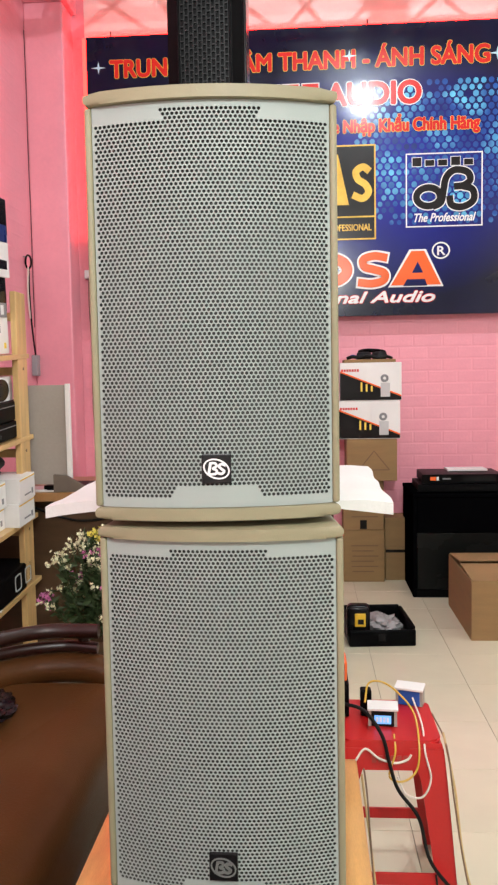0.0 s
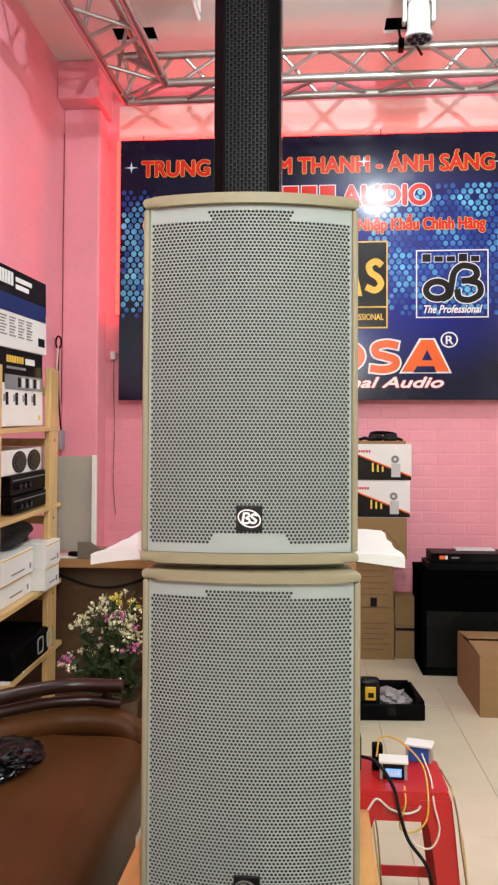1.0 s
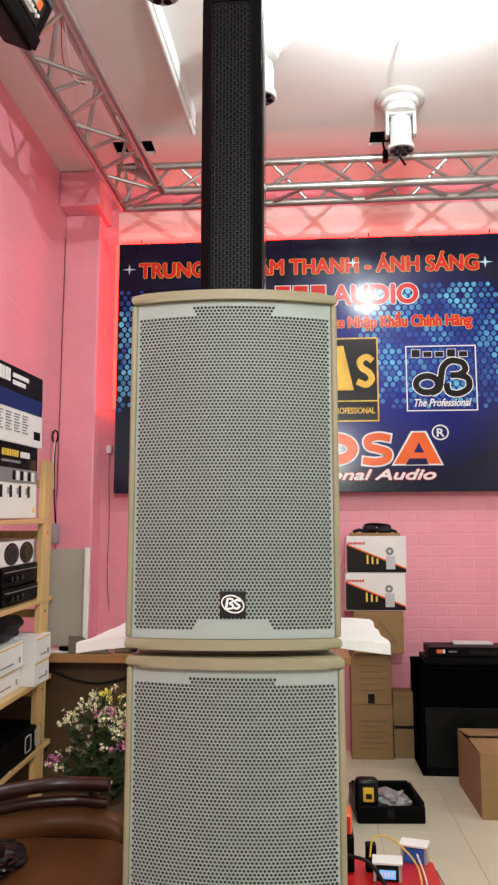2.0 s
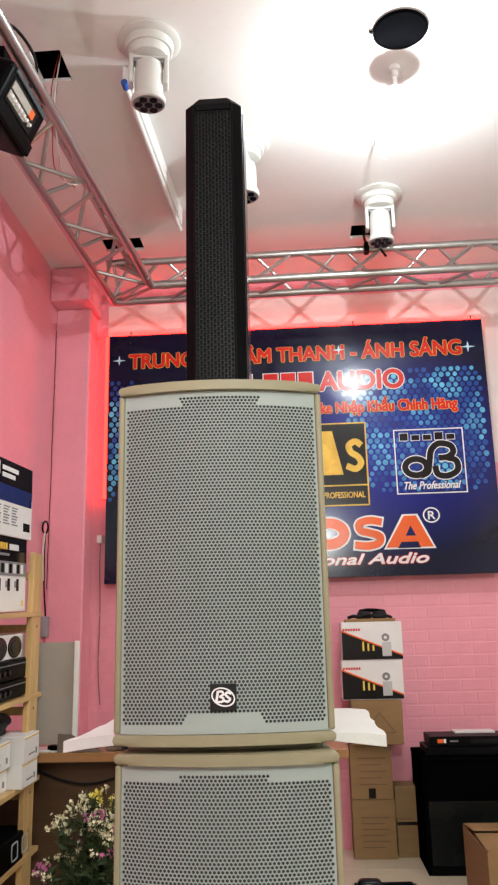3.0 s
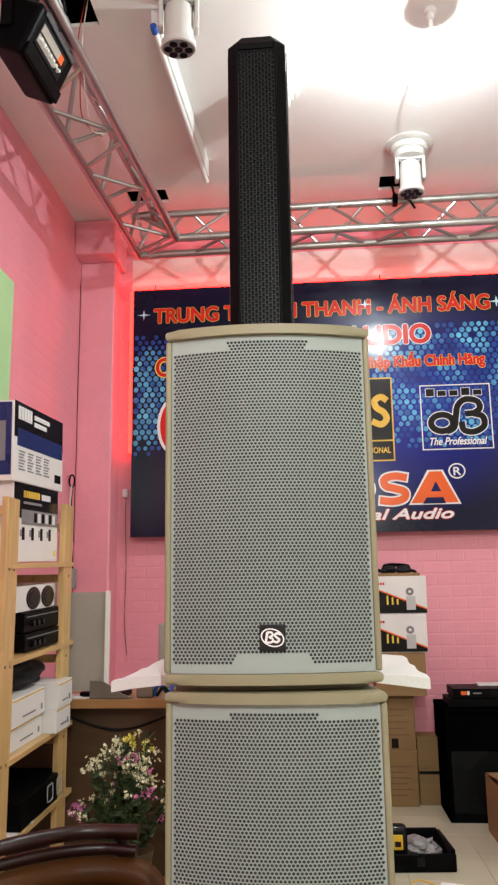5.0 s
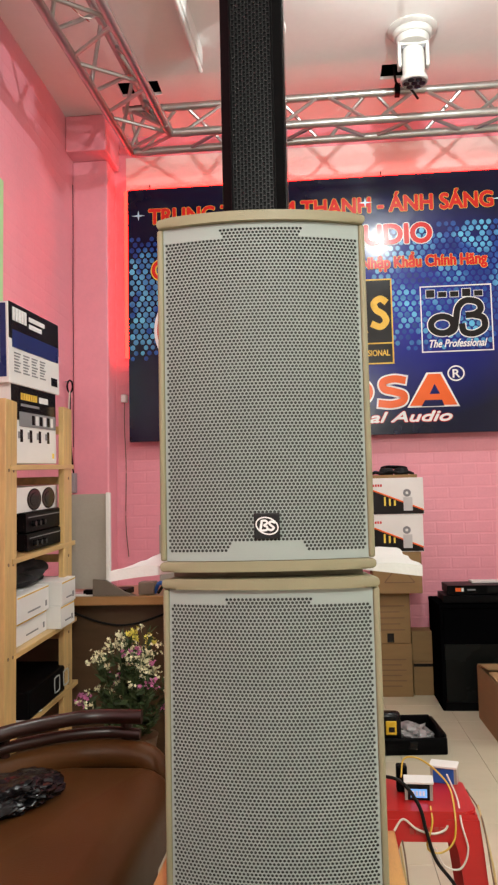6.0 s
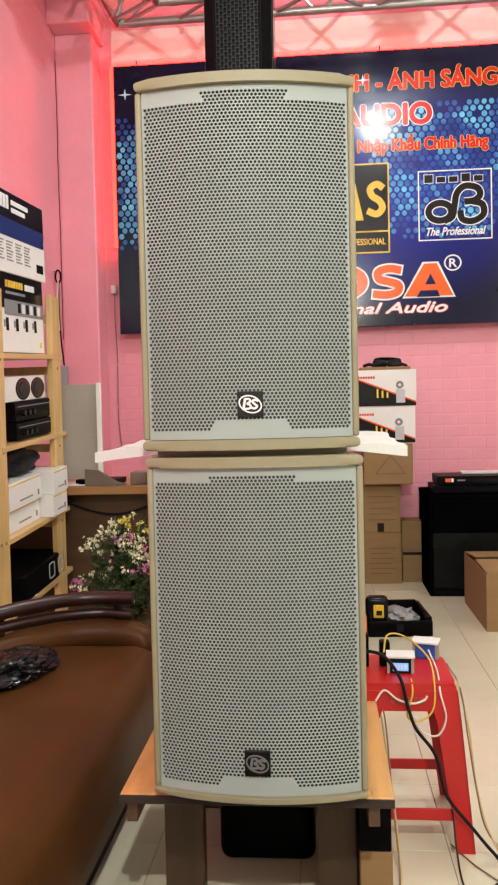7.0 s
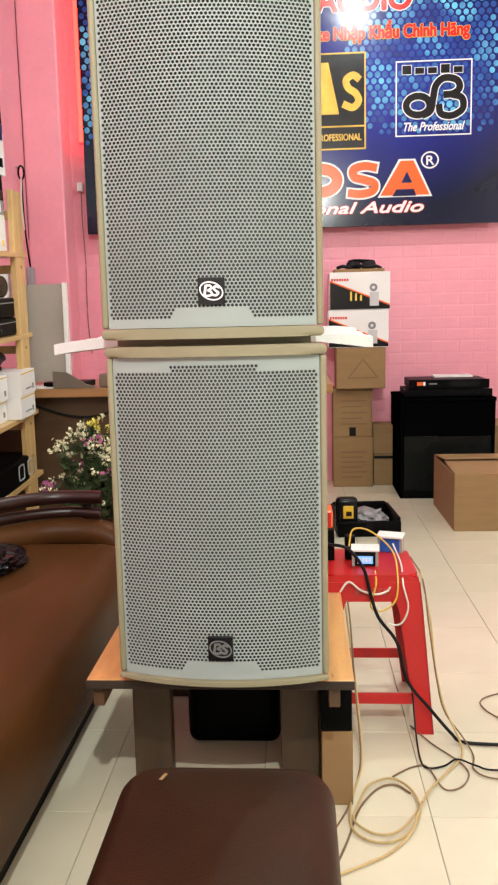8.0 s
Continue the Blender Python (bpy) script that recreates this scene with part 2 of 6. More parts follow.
def hose(bm, points, r, seg=8, steps=8, flat=1.0):
    line = smooth_line(points, steps)
    rings = []
    for i, c in enumerate(line):
        d = (line[min(i + 1, len(line) - 1)] - line[max(i - 1, 0)]).normalized()
        q = d.to_track_quat("Z", "Y")
        rings.append([bm.verts.new(c + q @ Vector((r * math.cos(a), flat * r * math.sin(a), 0))) for a in (2 * math.pi * k / seg for k in range(seg))])
    for one, two in zip(rings, rings[1:]):
        for k in range(seg):
            bm.faces.new((one[k], one[(k + 1) % seg], two[(k + 1) % seg], two[k]))
    bm.faces.new(rings[0])
    bm.faces.new(rings[-1])


def prism(bm, outline, y0, y1):
    """A plate in the x-z plane with the given outline, from y0 to y1."""
    one = [bm.verts.new((x, y0, z)) for x, z in outline]
    two = [bm.verts.new((x, y1, z)) for x, z in outline]
    n = len(one)
    for k in range(n):
        bm.faces.new((one[k], one[(k + 1) % n], two[(k + 1) % n], two[k]))
    bm.faces.new(one)
    bm.faces.new(two)


def slab(bm, outline, z0, z1):
    """A plate in the x-y plane with the given outline, from z0 to z1."""
    one = [bm.verts.new((x, y, z0)) for x, y in outline]
    two = [bm.verts.new((x, y, z1)) for x, y in outline]
    n = len(one)
    for k in range(n):
        bm.faces.new((one[k], one[(k + 1) % n], two[(k + 1) % n], two[k]))
    bm.faces.new(one)
    bm.faces.new(two)


def lathe(bm, profile, centre=(0, 0, 0), seg=24):
    """Turns (radius, height) pairs round the vertical line through centre."""
    cx, cy, cz = centre
    rings = [[bm.verts.new((cx + r * math.cos(2 * math.pi * k / seg), cy + r * math.sin(2 * math.pi * k / seg), cz + h)) for k in range(seg)] for r, h in profile]
    for one, two in zip(rings, rings[1:]):
        for k in range(seg):
            bm.faces.new((one[k], one[(k + 1) % seg], two[(k + 1) % seg], two[k]))
    bm.faces.new(rings[0])
    bm.faces.new(rings[-1])


def ring_xz(bm, cx, cz, rx, rz, width, y0, y1, seg=40, tilt=0.0):
    """A flat elliptical ring that faces along y."""
    loops = []
    for y in (y0, y1):
        for w in (0, width):
            loops.append([bm.verts.new((cx + (rx - w) * math.cos(a) * math.cos(tilt) - (rz - w) * math.sin(a) * math.sin(tilt), y, cz + (rx - w) * math.cos(a) * math.sin(tilt) + (rz - w) * math.sin(a) * math.cos(tilt))) for a in (2 * math.pi * k / seg for k in range(seg))])
    o0, i0, o1, i1 = loops
    for k in range(seg):
        j = (k + 1) % seg
        bm.faces.new((o0[k], o0[j], i0[j], i0[k]))
        bm.faces.new((o1[k], o1[j], i1[j], i1[k]))
        bm.faces.new((o0[k], o0[j], o1[j], o1[k]))
        bm.faces.new((i0[k], i0[j], i1[j], i1[k]))


def ribbon(bm, points, width, y0, y1, steps=7):
    """A flat band of even width that faces along y and follows a smooth line of (x, z)."""
    line = smooth_line([(x, 0, z) for x, z in points], steps)
    rows = []
    for i, c in enumerate(line):
        d = (line[min(i + 1, len(line) - 1)] - line[max(i - 1, 0)]).normalized()
        n = Vector((-d.z, 0, d.x)) * width / 2
        rows.append([bm.verts.new((p.x, y, p.z)) for y in (y0, y1) for p in (c + n, c - n)])
    for one, two in zip(rows, rows[1:]):
        for p, q in ((0, 1), (1, 3), (3, 2), (2, 0)):
            bm.faces.new((one[p], one[q], two[q], two[p]))
    for row in (rows[0], rows[-1]):
        bm.faces.new((row[0], row[1], row[3], row[2]))


def text_bm(words, height, width, at, offset=0.0, shear=0.0):
    """Raised lettering in the x-z plane facing -y: its lower left corner at at, scaled to the width."""
    cu = bpy.data.curves.new("words", "FONT")
    cu.body, cu.size, cu.extrude, cu.offset, cu.shear = words, 1.0, 0.0, 0.0, shear
    cu.resolution_u = 4
    ob = new("words", cu)
    bpy.context.view_layer.update()
    base = bpy.data.meshes.new_from_object(ob.evaluated_get(bpy.context.evaluated_depsgraph_get()))
    xs = [v.co.x for v in base.vertices]
    x0, w = min(xs), max(xs) - min(xs)
    s, h = width / w, height / 0.72
    cu.offset, cu.extrude = offset, 0.0
    bpy.context.view_layer.update()
    me = bpy.data.meshes.new_from_object(ob.evaluated_get(bpy.context.evaluated_depsgraph_get()))
    bm = bmesh.new()
    bm.from_mesh(me)
    bpy.data.objects.remove(ob)
    for v in bm.verts:
        v.co = Vector((at[0] + (v.co.x - x0) * s, at[1], at[2] + v.co.y * h))
    return bm


# ---- the room ----
XL, XR, YB, YN, ZC = -1.65, 3.0, 4.33, -3.6, 4.15

floor = tagged(part("floor", boxed(XL - 0.2, XR + 0.2, YN - 0.2, YB + 0.2, -0.15, -0.004), GROUT), "cream square floor tiles with thin grey joints", "floor", kind="structure")
wall_back = tagged(part("wall_back", boxed(XL - 0.2, XR + 0.2, YB, YB + 0.2, -0.004, ZC), PINK), "pink painted brick wall behind the banner", "wall", kind="structure")
wall_left = tagged(part("wall_left", boxed(XL - 0.2, XL, YN, YB, -0.004, ZC), PINK), "pink painted brick wall beside the wooden shelf", "wall", kind="structure")
# Unseen walls: white on the right bounces fill light, grey in front limits it.
wall_right = tagged(part("wall_right", boxed(XR, XR + 0.2, YN, YB, -0.004, ZC), WHITE_WALL), "unseen white wall that bounces light to the left", "wall", kind="structure")
wall_front = tagged(part("wall_front", boxed(XL - 0.2, XR + 0.2, YN - 0.2, YN, -0.004, ZC), GREY_WALL), "unseen grey wall, dark to limit bounced light", "wall", kind="structure")
bm = boxed(XL, -1.385, 4.10, YB - 0.002, 0.0, 3.88, bevel=0.012)
box(bm, XL, -1.35, 3.93, YB - 0.002, 3.88, ZC - 0.002, bevel=0.01)
tagged(part("pillar", bm, PINK), "pink painted corner pillar carrying a beam end", "pillar", kind="structure")

# ceiling with three square openings left in it
OPENINGS = [(-1.05, -0.90, 1.66, 1.88), (-1.17, -0.89, 3.54, 3.72), (0.60, 0.75, 3.54, 3.72)]
xs = sorted({XL - 0.2, XR + 0.2, *[v for o in OPENINGS for v in o[:2]]})
ys = sorted({YN - 0.2, YB + 0.2, *[v for o in OPENINGS for v in o[2:]]})
bm = bmesh.new()
for x0, x1 in zip(xs, xs[1:]):
    for y0, y1 in zip(ys, ys[1:]):
        if not any(o[0] - 1e-6 <= x0 and x1 <= o[1] + 1e-6 and o[2] - 1e-6 <= y0 and y1 <= o[3] + 1e-6 for o in OPENINGS):
            box(bm, x0, x1, y0, y1, ZC, ZC + 0.02)
bmesh.ops.remove_doubles(bm, verts=bm.verts, dist=1e-5)
tagged(part("ceiling", bm, CEIL), "smooth white plasterboard ceiling with square cut-outs", "ceiling", kind="structure")
# Near-black sheet stands in for the shade seen through the openings.
tagged(part("ceiling_void", boxed(XL - 0.2, XR + 0.2, YN - 0.2, YB + 0.2, ZC + 0.25, ZC + 0.30), VOID), "near-black sheet standing in for the shade above the ceiling", "ceiling void", kind="structure")
tagged(part("wall_patch", boxed(XL + 0.001, XL + 0.012, 1.9, 2.77, 2.2, 3.18, bevel=0.003), GREEN), "light green painted patch on the wall", "painted wall", kind="structure")
tagged(part("pale_band", boxed(-1.30, XR - 0.001, YB - 0.006, YB - 0.0005, 2.60, 3.985, bevel=0.001, seg=1), PALE_PINK), "paler whitish pink band on the upper wall behind the banner", "painted wall", kind="structure")


# ---- two loudspeakers on the table, one upon the other ----
SW, SB = 0.443, 0.042   # width over the lips, bow of the front


def bow(x, extra=0.0):
    return SB * (x / (SW / 2)) ** 2 - extra


def lip_outline(half, front, back, taper=0.055):
    n = 14
    line = [(half * (2 * k / n - 1), bow(half * (2 * k / n - 1)) + front) for k in range(n + 1)]
    return line + [(half - taper, back), (-half + taper, back)]


def loudspeaker(height, label, mark_ink, foot_lip):
    top = thing("loudspeaker", label, "loudspeaker", "stacked loudspeakers")
    half, back = SW / 2, 0.40
    bm = bmesh.new()
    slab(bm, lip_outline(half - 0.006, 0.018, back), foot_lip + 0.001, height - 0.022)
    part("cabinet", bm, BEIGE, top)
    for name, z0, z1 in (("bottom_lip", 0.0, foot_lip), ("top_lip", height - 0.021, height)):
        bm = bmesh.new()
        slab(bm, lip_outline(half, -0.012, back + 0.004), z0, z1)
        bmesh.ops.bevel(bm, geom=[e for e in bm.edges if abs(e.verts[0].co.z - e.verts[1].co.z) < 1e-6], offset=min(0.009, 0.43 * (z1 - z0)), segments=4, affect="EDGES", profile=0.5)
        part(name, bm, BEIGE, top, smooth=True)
    for s in (-1, 1):
        bm = bmesh.new()
        x = s * (half - 0.0075)
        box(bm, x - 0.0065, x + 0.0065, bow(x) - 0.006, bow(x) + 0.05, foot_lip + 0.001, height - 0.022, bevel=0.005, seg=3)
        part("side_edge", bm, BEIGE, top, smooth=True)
    gz0, gz1, gw = foot_lip + 0.001, height - 0.022, half - 0.0145
    bm = bmesh.new()
    n = 16
    line = [(gw * (2 * k / n - 1), bow(gw * (2 * k / n - 1)) + 0.012) for k in range(n + 1)]
    slab(bm, line + [(gw, 0.075), (-gw, 0.075)], gz0, gz1)
    part("grille_backing", bm, FOAM_DARK, top, "dark foam behind the grille")
    # the perforated sheet: hexagonal cells, each with a round-cornered hole, and solid plates
    pitch = 0.0080
    rowh = pitch * math.sqrt(3) / 2
    R, hole = pitch / math.sqrt(3), 0.0033
    verts, faces = [], []

    def place(x, z, y=0.0):
        x = max(-gw, min(gw, x))
        verts.append((x, bow(x) + y, max(gz0, min(gz1, z))))
        return len(verts) - 1

    rows, cols = int((gz1 - gz0) / rowh), int(gw / pitch) + 1
    hgt = gz1 - gz0
    for j in range(rows + 2):
        z = gz0 + j * rowh
        for i in range(-cols, cols + 1):
            x = (i + 0.5 * (j % 2)) * pitch
            if abs(x) > gw + pitch:
                continue
            u = gz1 - z
            plate = abs(x) > gw - 0.003 or z < gz0 + 0.014 or u < 0.012
            plate |= u < 0.028 and abs(x) > 0.088 - 0.3 * (u - 0.012)
            plate |= z < gz0 + 0.040 and abs(x) < 0.086 - 0.45 * (z - gz0)
            outer = [place(x + R * math.cos(a), z + R * math.sin(a)) for a in (math.pi / 6 + k * math.pi / 3 for k in range(6))]
            if plate:
                faces.append(outer)
                continue
            inner = [place(x + hole * math.cos(a), z + hole * math.sin(a)) for a in (math.pi / 6 + k * math.pi / 3 for k in range(6))]
            deep = [place(x + hole * math.cos(a), z + hole * math.sin(a), 0.0018) for a in (math.pi / 6 + k * math.pi / 3 for k in range(6))]
            for k in range(6):
                m = (k + 1) % 6
                faces.append((outer[k], outer[m], inner[m], inner[k]))
                faces.append((inner[k], inner[m], deep[m], deep[k]))
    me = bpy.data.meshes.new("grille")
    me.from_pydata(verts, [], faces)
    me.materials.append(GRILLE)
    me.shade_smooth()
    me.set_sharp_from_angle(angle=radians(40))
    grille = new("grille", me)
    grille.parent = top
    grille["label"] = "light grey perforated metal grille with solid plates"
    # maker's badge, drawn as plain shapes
    bz = gz0 + 0.069
    badge = part("badge", boxed(-0.026, 0.026, -0.006, 0.001, bz - 0.026, bz + 0.026, bevel=0.0015), BADGE, top, "square black badge with white rings")
    bm = bmesh.new()
    ring_xz(bm, 0, bz, 0.024, 0.0175, 0.0028, -0.0075, -0.006, tilt=-0.35)
    part("badge_ring", bm, mark_ink, badge)
    bm = bmesh.new()
    prism(bm, [(-0.0165, bz - 0.011), (-0.0115, bz - 0.011), (-0.0075, bz + 0.012), (-0.0125, bz + 0.012)], -0.0085, -0.006)
    ribbon(bm, [(-0.010, bz + 0.0105), (-0.002, bz + 0.010), (0.000, bz + 0.005), (-0.006, bz + 0.001), (0.000, bz - 0.002), (-0.001, bz - 0.008), (-0.012, bz - 0.0095)], 0.0042, -0.0090, -0.006)
    ribbon(bm, [(0.0165, bz + 0.006), (0.009, bz + 0.0085), (0.0045, bz + 0.005), (0.009, bz + 0.000), (0.0135, bz - 0.004), (0.009, bz - 0.0085), (0.002, bz - 0.007)], 0.0045, -0.0095, -0.006)
    part("badge_mark", bm, mark_ink, badge)
    for sx in (-0.15, 0.15):
        for y in (0.10, 0.33):
            part("rubber_foot", rodded((sx, y, -0.0138), (sx, y, 0.001), 0.018, 16), BLACK, top)
    bm = bmesh.new()
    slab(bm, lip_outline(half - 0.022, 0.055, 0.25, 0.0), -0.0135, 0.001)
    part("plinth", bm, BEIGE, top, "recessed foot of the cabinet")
    return top


lower = loudspeaker(0.696, "beige loudspeaker with light grey grille standing on the table", DARKER_INK, 0.010)
lower.matrix_basis = pose(0.0278, 0.010, 0.418, 0, 0, -1.2)
upper = loudspeaker(0.744, "beige loudspeaker with light grey grille stacked on another", WHITE_INK, 0.021)
upper.matrix_basis = pose(0.0278, 0.024, 1.128, 0, 0, 4.0)


def column_speaker():
    top = thing("column_loudspeaker", "slim black column loudspeaker standing on the upper loudspeaker", "loudspeaker", at=(0.002, 0.20, 1.8725))
    w, h, d, c = 0.0740, 0.848, 0.15, 0.024
    bm = bmesh.new()
    outline = [(-w, 0.8 * c), (-w + c, 0), (w - c, 0), (w, 0.8 * c), (w, d), (-w, d)]
    slab(bm, outline, 0.0, h - 0.024)
    low = [bm.verts.new((x, y, h - 0.024)) for x, y in outline]
    high = [bm.verts.new((x * 0.74, y * 0.9 + 0.012, h)) for x, y in outline]
    for k in range(6):
        bm.faces.new((low[k], low[(k + 1) % 6], high[(k + 1) % 6], high[k]))
    bm.faces.new(high)
    bmesh.ops.bevel(bm, geom=[e for e in bm.edges if abs(e.verts[0].co.z - e.verts[1].co.z) > 0.1], offset=0.003, segments=2, affect="EDGES")
    part("body", bm, BLACK, top, "satin black painted body")
    bm = bmesh.new()
    for s in (-1, 1):
        box(bm, s * (w - 0.025) - 0.0025, s * (w - 0.025) + 0.0025, -0.005, 0.004, 0.004, h - 0.026, bevel=0.003)
    box(bm, -w + 0.028, w - 0.028, -0.0035, 0.004, h - 0.044, h - 0.026, bevel=0.002)
    box(bm, -w + 0.028, w - 0.028, -0.005, 0.004, 0.004, 0.022, bevel=0.003)
    part("front_frame", bm, BLACK, top)
    # slotted grille: upright slots, staggered
    verts, faces = [], []
    gw, z0, z1 = w - 0.0275, 0.022, h - 0.044
    cw, ch = 2 * gw / 11, 0.0135
    rows = int((z1 - z0) / ch)
    for i in range(11):
        for j in range(-1, rows + 1):
            x0 = -gw + i * cw
            a0 = z0 + (j + 0.5 * (i % 2)) * ch
            a1 = a0 + ch
            if a0 < z0 - 1e-6 or a1 > z1:
                continue
            mx, mz = cw * 0.15, ch * 0.10
            k = len(verts)
            verts += [(x0, -0.003, a0), (x0 + cw, -0.003, a0), (x0 + cw, -0.003, a1), (x0, -0.003, a1)]
            for y in (-0.003, -0.0005):
                verts += [(x0 + mx, y, a0 + mz), (x0 + cw - mx, y, a0 + mz), (x0 + cw - mx, y, a1 - mz), (x0 + mx, y, a1 - mz)]
            for q in range(4):
                r = (q + 1) % 4
                faces += [(k + q, k + r, k + 4 + r, k + 4 + q), (k + 4 + q, k + 4 + r, k + 8 + r, k + 8 + q)]
    me = bpy.data.meshes.new("grille")
    me.from_pydata(verts, [], faces)
    me.materials.append(mat("satin_black_grille", (0.004, 0.004, 0.0045), 0.34, var=0.2, bump=0, spec=0.15))
    g = new("grille", me)
    g.parent = top
    g["label"] = "black slotted metal grille"
    for s in (-1, 1):
        part("side_rail", boxed(s * w - 0.003, s * w + 0.003, 0.04, d - 0.02, 0.0, h - 0.03, bevel=0.002), BLACK_GLOSS, top)
    return top


column_speaker()


# ---- the wooden table ----
def low_table():
    top = thing("low_table", "low varnished wooden table carrying the loudspeakers", "table")
    part("tabletop", boxed(-0.272, 0.304, 0.062, 0.93, 0.384, 0.404, bevel=0.004), TABLE_WOOD, top, "orange varnished wooden top")
    part("front_edge", boxed(-0.2715, 0.3035, 0.0585, 0.0615, 0.3845, 0.4035, bevel=0.001, seg=1), EDGE_WOOD, top, "raw front edge of the top, darkened for shade")
    for x in (-0.230, 0.139):
        for y in (0.32, 0.82):
            part("leg", boxed(x, x + 0.095, y, y + 0.05, 0.0, 0.384, bevel=0.004), LEG_WOOD, top)
    for y in (0.335, 0.835):
        part("apron", boxed(-0.135, 0.139, y, y + 0.022, 0.318, 0.384, bevel=0.002), OAK, top)
    for x in (-0.250, 0.262):
        part("side_batten", boxed(x - 0.012, x + 0.012, 0.08, 0.91, 0.335, 0.384, bevel=0.002), OAK, top)
    return top


low_table()
b = thing("black_case", "dark box with rounded end stored under the table", "box")
part("body", boxed(-0.125, 0.132, 0.53, 0.815, 0.0, 0.30, bevel=0.03, seg=4), BLACK, b, smooth=True)
b = thing("carton", "brown cardboard box standing under the table edge", "box")
part("body", boxed(0.238, 0.312, 0.25, 0.60, 0.0, 0.190, bevel=0.003), CARD, b)
b = thing("dark_box", "black box on a carton below the table", "box")
part("body", boxed(0.236, 0.310, 0.248, 0.58, 0.1905, 0.333, bevel=0.004), BLACK, b)


# ---- the banner on the back wall ----
def inked(name, bm, material, parent, label=""):
    return part(name, bm, material, parent, label)


def banner():
    top = thing("banner", "large dark blue printed shop banner with red lettering and cyan dots", "banner")
    x0, x1, z0, z1, y = -1.258, 1.577, 1.785, 3.678, 4.195
    part("panel", boxed(x0, x1, y, y + 0.035, z0, z1, bevel=0.002), NAVY, top, "navy printed glossy panel")
    for x in (-0.9, 0.2, 1.3):
        part("bracket", boxed(x - 0.02, x + 0.02, y + 0.036, 4.329, 3.52, 3.56), ALU, top)
    for x in (-1.09, -0.2, 0.62, 1.50):
        part("hook", rodded((x, y + 0.01, z1 - 0.005), (x, y + 0.01, z1 + 0.035), 0.004, 8), BLACK, top)
    # cyan dots, printed in a loose honeycomb that thins out towards the edges
    rnd = random.Random(7)
    bm = bmesh.new()
    p = 0.051
    for j in range(56):
        for i in range(66):
            x, z = x0 + 0.03 + (i + 0.5 * (j % 2)) * p * 0.98, z0 + 0.04 + j * p * 0.80
            if x > x1 - 0.04 or z > 3.30 or z < 2.36:
                continue
            right = 1.20 - math.hypot((x - 1.12) / 0.62, (z - 2.86) / 0.48)
            left = 1.15 - math.hypot((x + 1.20) / 0.42, (z - 2.85) / 0.42)
            k = max(right, left)
            if k < 0.05 or rnd.random() > 0.55 + k:
                continue
            r = p * (0.38 + 0.08 * rnd.random()) * (0.80 + 0.20 * min(1, k * 2))
            ring = [bm.verts.new((x + 0.92 * r * math.cos(a), y - 0.0015, z + r * math.sin(a))) for a in (q * math.pi / 4 + 0.2 for q in range(8))]
            bm.faces.new(ring)
    inked("dots", bm, DOTS, top, "printed cyan and blue dots")["kind"] = "stuff"

    def words(text, height, width, x, z, ink, edge, offset, shear=0.0, bold=0.03):
        def stroke(level, grow, steps):
            # heavy strokes: the outline laid down again round each letter
            bm = bmesh.new()
            for k in range(steps + 1):
                a, r = 2 * math.pi * k / steps, 0.0 if k == steps else grow
                one = text_bm(text, height, width, (x + r * math.cos(a), y - level - 0.00012 * k, z + r * math.sin(a)), 0.0, shear)
                me = bpy.data.meshes.new("words")
                one.to_mesh(me)
                one.free()
                bm.from_mesh(me)
                bpy.data.meshes.remove(me)
            return bm

        if edge:
            inked("letter_edge", stroke(0.003, offset * height, 10), edge, top)
        inked("lettering", stroke(0.0055, bold * height, 8), ink, top)

    words("TRUNG TÂM ÂM THANH - ÁNH SÁNG", 0.114, 2.50, -1.094, 3.408, RED_INK, YELLOW_INK, 0.082, bold=0.055)
    words("AUDIO", 0.145, 0.615, 0.348, 3.168, RED_INK, WHITE_INK, 0.10, bold=0.055)
    words("Karaoke Nhập Khẩu Chính Hãng", 0.082, 1.215, 0.128, 2.990, RED_INK, YELLOW_INK, 0.095, bold=0.060)
    words("C", 0.145, 0.105, -1.075, 2.985, RED_INK, YELLOW_INK, 0.09)
    words("PROFESSIONAL", 0.044, 0.30, 0.338, 2.350, GOLD_INK, None, 0)
    words("The Professional", 0.056, 0.40, 0.922, 2.395, WHITE_INK, None, 0, 0.35)
    words("Professional Audio", 0.074, 1.29, -0.235, 1.872, WHITE_INK, RED_INK, 0.10, 0.3, bold=0.045)
    # the shop's name as plain bars
    for a, b in ((-0.52, -0.40), (-0.375, -0.27), (-0.245, -0.16), (-0.072, 0.035), (0.06, 0.165), (0.19, 0.296)):
        inked("name_bar_edge", boxed(a - 0.007, b + 0.007, y - 0.003, y, 3.161, 3.320), WHITE_INK, top)
        inked("name_bar", boxed(a, b, y - 0.0055, y - 0.003, 3.168, 3.313), RED_INK, top)
    # gold-framed black square with two plain gold shapes
    inked("logo_field", boxed(0.02, 0.668, y - 0.003, y, 2.29, 2.91), DARK_INK, top)
    bm = bmesh.new()
    for q in ((0.02, 0.668, 2.29, 2.300), (0.02, 0.668, 2.900, 2.91), (0.02, 0.03, 2.30, 2.90), (0.658, 0.668, 2.30, 2.90), (0.03, 0.658, 2.436, 2.446)):
        box(bm, q[0], q[1], y - 0.006, y - 0.003, q[2], q[3])
    inked("logo_frame", bm, GOLD_INK, top)
    bm = bmesh.new()
    prism(bm, [(0.24, 2.52), (0.49, 2.52), (0.42, 2.85), (0.33, 2.85)], y - 0.006, y - 0.003)
    inked("logo_shape", bm, GOLD_INK, top)
    bm = bmesh.new()
